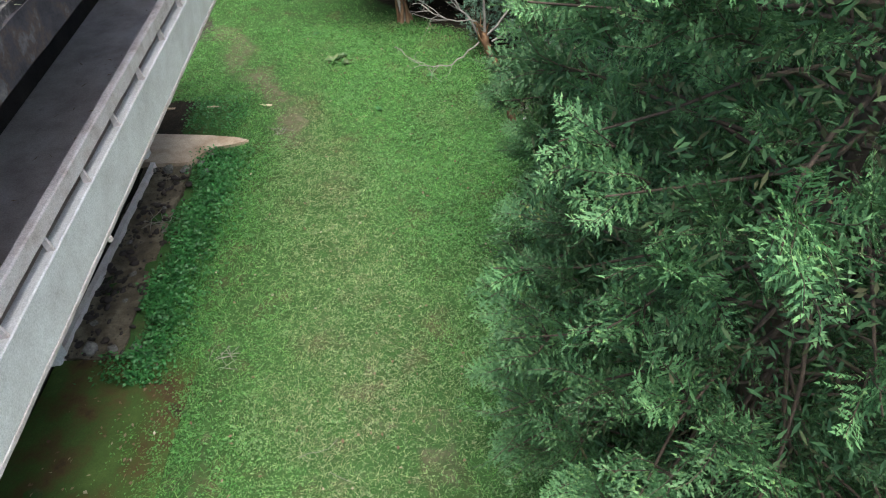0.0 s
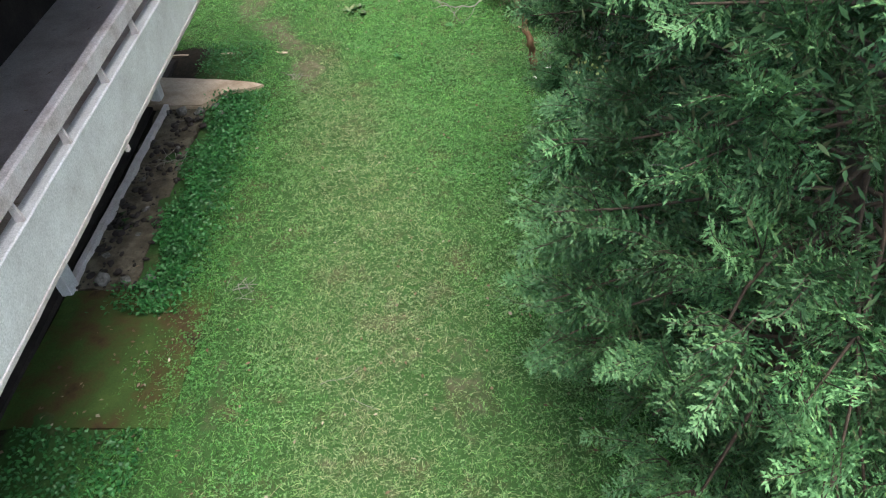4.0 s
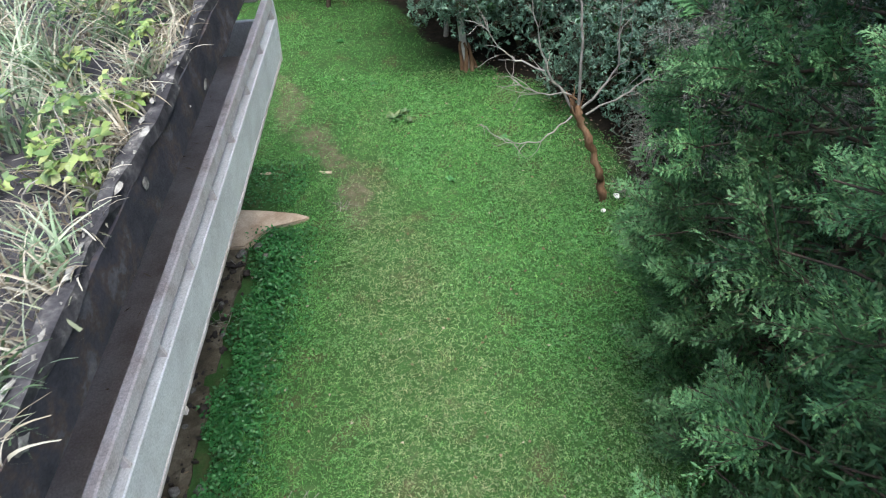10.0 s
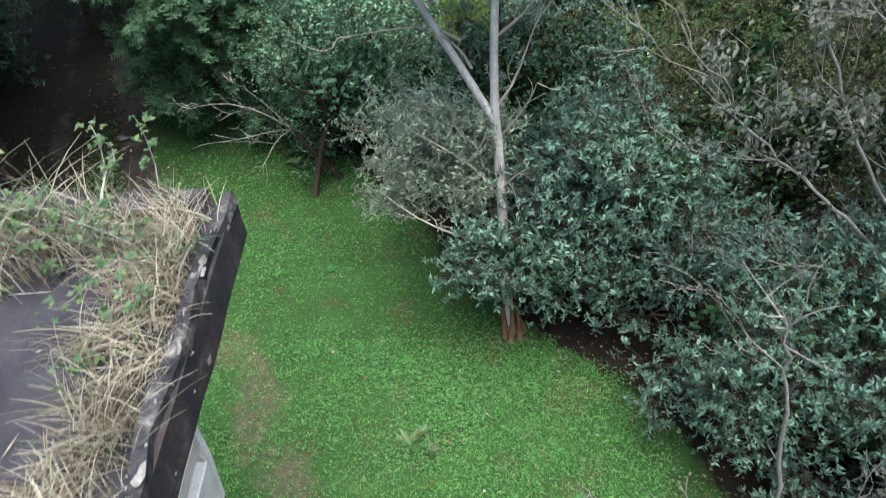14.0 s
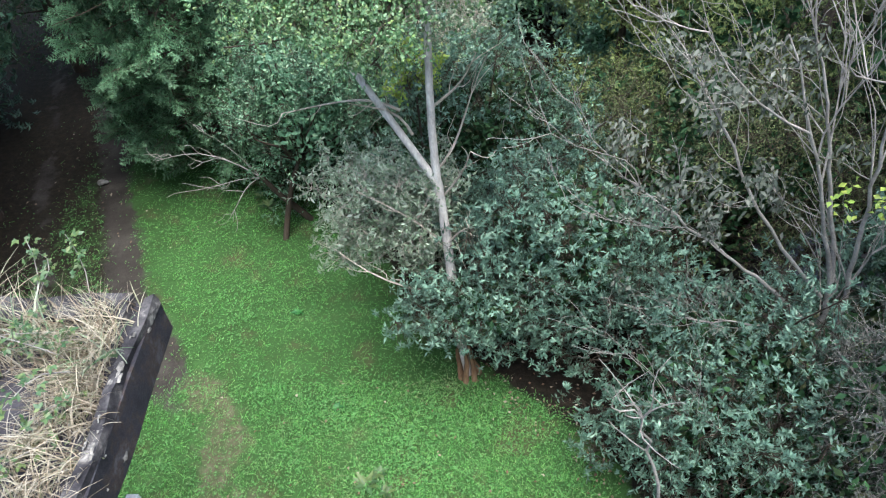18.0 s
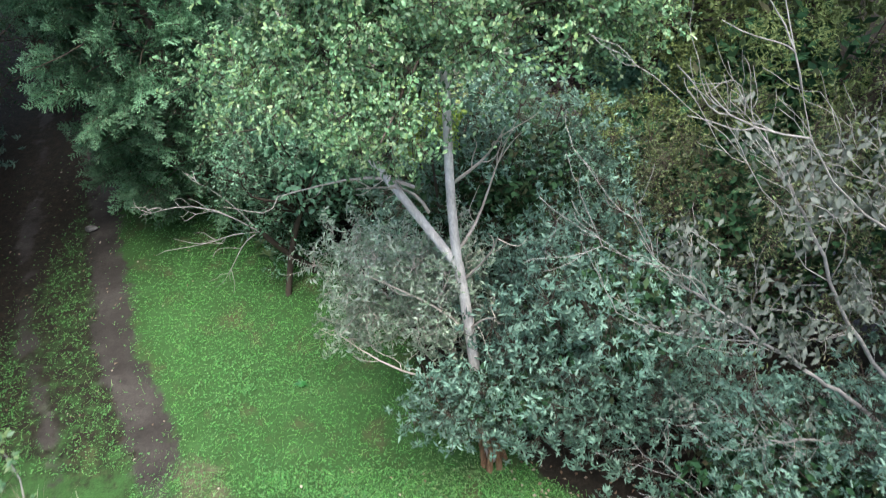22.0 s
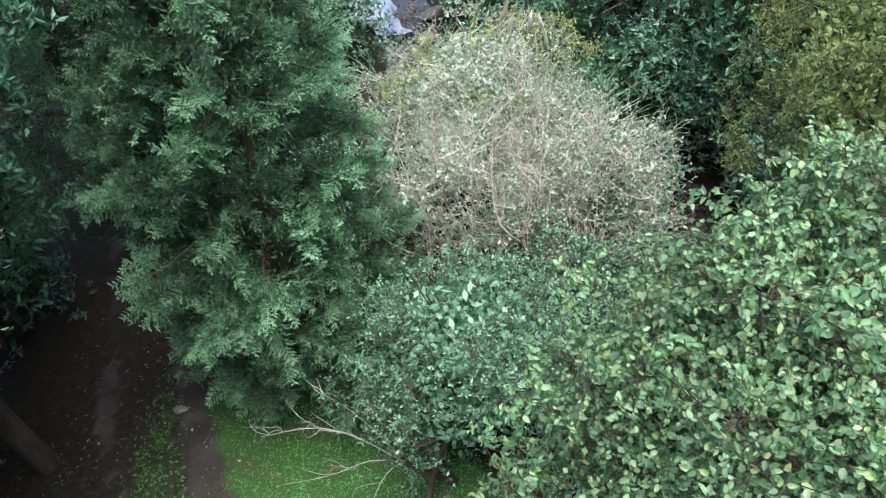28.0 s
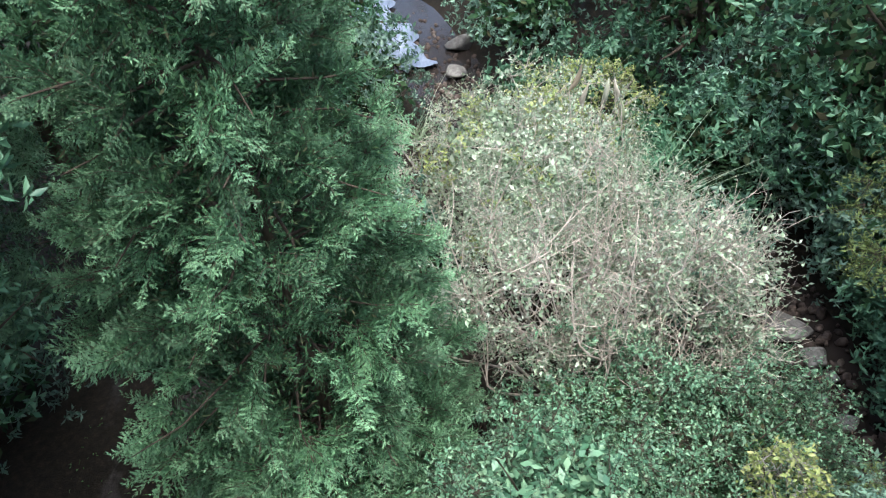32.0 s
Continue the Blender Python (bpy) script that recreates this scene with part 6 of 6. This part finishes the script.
# bramble stems and leaves on the roof
S = Soup()
B, A, N, L = [], [], [], []
for k in range(96):
    sel = (strip, end, end)[k % 3]
    u, y = sel(1)
    if k % 3 == 0 and y[0] < 4:
        y = y + 4
    root = np.array([front(EAVE, y[0]) - u[0], y[0], TOP - 0.08])
    q = root + np.array([-abs(rng.normal(0.0, 0.25)), rng.normal(0, 0.3), rng.uniform(0.15, 0.5) + 0.5 * (k % 16 == 1)])
    Q, T = limb(root, q, 0.005, 0.002, rng, 0.15, 6)
    S.add(*tube(Q, T, 4), 1)
    for a in Q[2:]:
        for _ in range(4):
            B.append(a + rng.normal(0, 0.03, 3)), A.append(rng.normal(0, 1, 3) * (1, 1, 0.3)), N.append(rng.normal(0, 0.4, 3) + [0, 0, 1]), L.append(rng.uniform(0.03, 0.06))
V, F = trefoil(B, A, N, L)
S.add(V, F, 0)
tagged(new("brambles", S.mesh("brambles", [BRAMBLE, TWIG])), "yellow-green bramble leaves on thin stems", "bramble", kind="stuff")

# larger leaved stems rooted behind the kerb, some hanging over it
S = Soup()
B, A, N, L = [], [], [], []
for k in range(34):
    y = (rng.uniform(3.9, 6.0), rng.uniform(6.2, 8.6))[k % 2]
    root = np.array([front(EAVE, y) - rng.uniform(0.08, 0.9), y, TOP - 0.08])
    q = root + np.array([rng.uniform(-0.1, 0.3), rng.normal(0, 0.25), rng.uniform(0.05, 0.4)])
    Q, T = limb(root, q, 0.005, 0.002, rng, 0.15, 6)
    S.add(*tube(Q, T, 4), 1)
    for a in Q[2:]:
        for _ in range(3):
            B.append(a + rng.normal(0, 0.04, 3)), A.append(rng.normal(0, 1, 3) * (1, 1, 0.3)), N.append(rng.normal(0, 0.4, 3) + [0, 0, 1]), L.append(rng.uniform(0.05, 0.1))
V, F = trefoil(B, A, N, L)
S.add(V, F, 0)
tagged(new("brambles", S.mesh("brambles", [BRAMBLE_PALE, TWIG])), "broad pale green bramble leaves over the kerb", "bramble", kind="stuff")
S = Soup()
for y in (1.4, 2.4, 3.0, 7.6):
    n = 16
    root = np.array([front(EAVE, y) - 0.06, y, TOP - 0.02]) + np.c_[rng.normal(0, 0.04, (n, 2)), np.zeros(n)]
    V, F = blades(root, np.c_[rng.normal(0.25, 0.4, n), rng.normal(0, 0.4, n), np.ones(n)], rng.uniform(0.15, 0.38, n), rng.uniform(0.006, 0.01, n), rng, 5, 1.2)
    S.add(V, F)
tagged(new("reed_grass", S.mesh("reed_grass", [REED])), "arching tufts of pale green grass on the kerb", "grass", kind="stuff")

# straw and debris lying on the roof and the balcony floor
n = 500
y = rng.uniform(0, 10, n)
x = np.where(np.arange(n) < 350, front(EAVE, y) - rng.uniform(0.2, 4.5, n), front(-3.1, y) - rng.uniform(0.1, 1.3, n))
z = np.where(np.arange(n) < 350, TOP - 0.07, 2.18)
V, F = leaves(np.stack([x, y, z], 1), np.c_[rng.normal(0, 1, (n, 2)), np.zeros(n)], np.c_[rng.normal(0, 0.1, (n, 2)), np.ones(n)], rng.uniform(0.02, 0.14, n), rng.uniform(0.006, 0.02, n), 0.1)
tagged(new("straw_debris", raw_mesh("straw_debris", V, [F], FALLEN)), "bits of straw and dry leaves on the felt", "debris", kind="stuff")

# weeds by the stream thicket
S = Soup()
for c in ((-1.5, 16.9), (-1.75, 17.3), (-1.2, 17.2), (-3.2, 22.8), (-2.0, 23.3), (-1.3, 22.3), (-5.2, 25.0)):
    n = 60
    root = np.c_[rng.normal(0, 0.09, (n, 2)) + c, np.full(n, 0.4)]
    V, F = blades(root, np.c_[rng.normal(0, 0.5, (n, 2)), np.ones(n)], rng.uniform(0.8, 1.7, n), rng.uniform(0.012, 0.022, n), rng, 6, 1.1)
    S.add(V, F)
for c in ((-2.5, 20.9), (-2.2, 21.1)):
    n = 70
    root = np.c_[rng.normal(0, 0.1, (n, 2)) + c, np.full(n, 0.4)]
    V, F = blades(root, np.c_[rng.normal(0, 0.16, (n, 2)), np.ones(n)], rng.uniform(2.4, 3.4, n), rng.uniform(0.014, 0.024, n), rng, 8, 0.75)
    S.add(V, F)
tagged(new("reed_grass", S.mesh("reed_grass", [REED])), "arching pale green reed grass in the thicket", "grass", kind="stuff")
S = Soup()
for x, y, top in ((-2.55, 20.9, 3.75), (-2.35, 21.0, 3.55), (-2.2, 21.1, 3.4), (-2.75, 20.9, 3.6), (-2.05, 21.2, 3.2)):
    Q, T = limb((x, y, 0.4), (x + rng.normal(0, 0.12), y + rng.normal(0, 0.1), top), 0.007, 0.004, rng, 0.02, 7)
    S.add(*tube(Q, T, 4))
    Q, T = limb(Q[-1], Q[-1] + np.array([rng.uniform(-0.08, 0.16), 0, 0.28]), 0.012, 0.006, rng, 0.08, 6, -0.05)
    S.add(*tube(Q, np.array([0.006, 0.022, 0.032, 0.034, 0.028, 0.018, 0.005]), 6))
tagged(new("reed_plumes", S.mesh("reed_plumes", [STRAW], True)), "pale buff feathery seed heads on tall reed stems", "reed", kind="stuff")
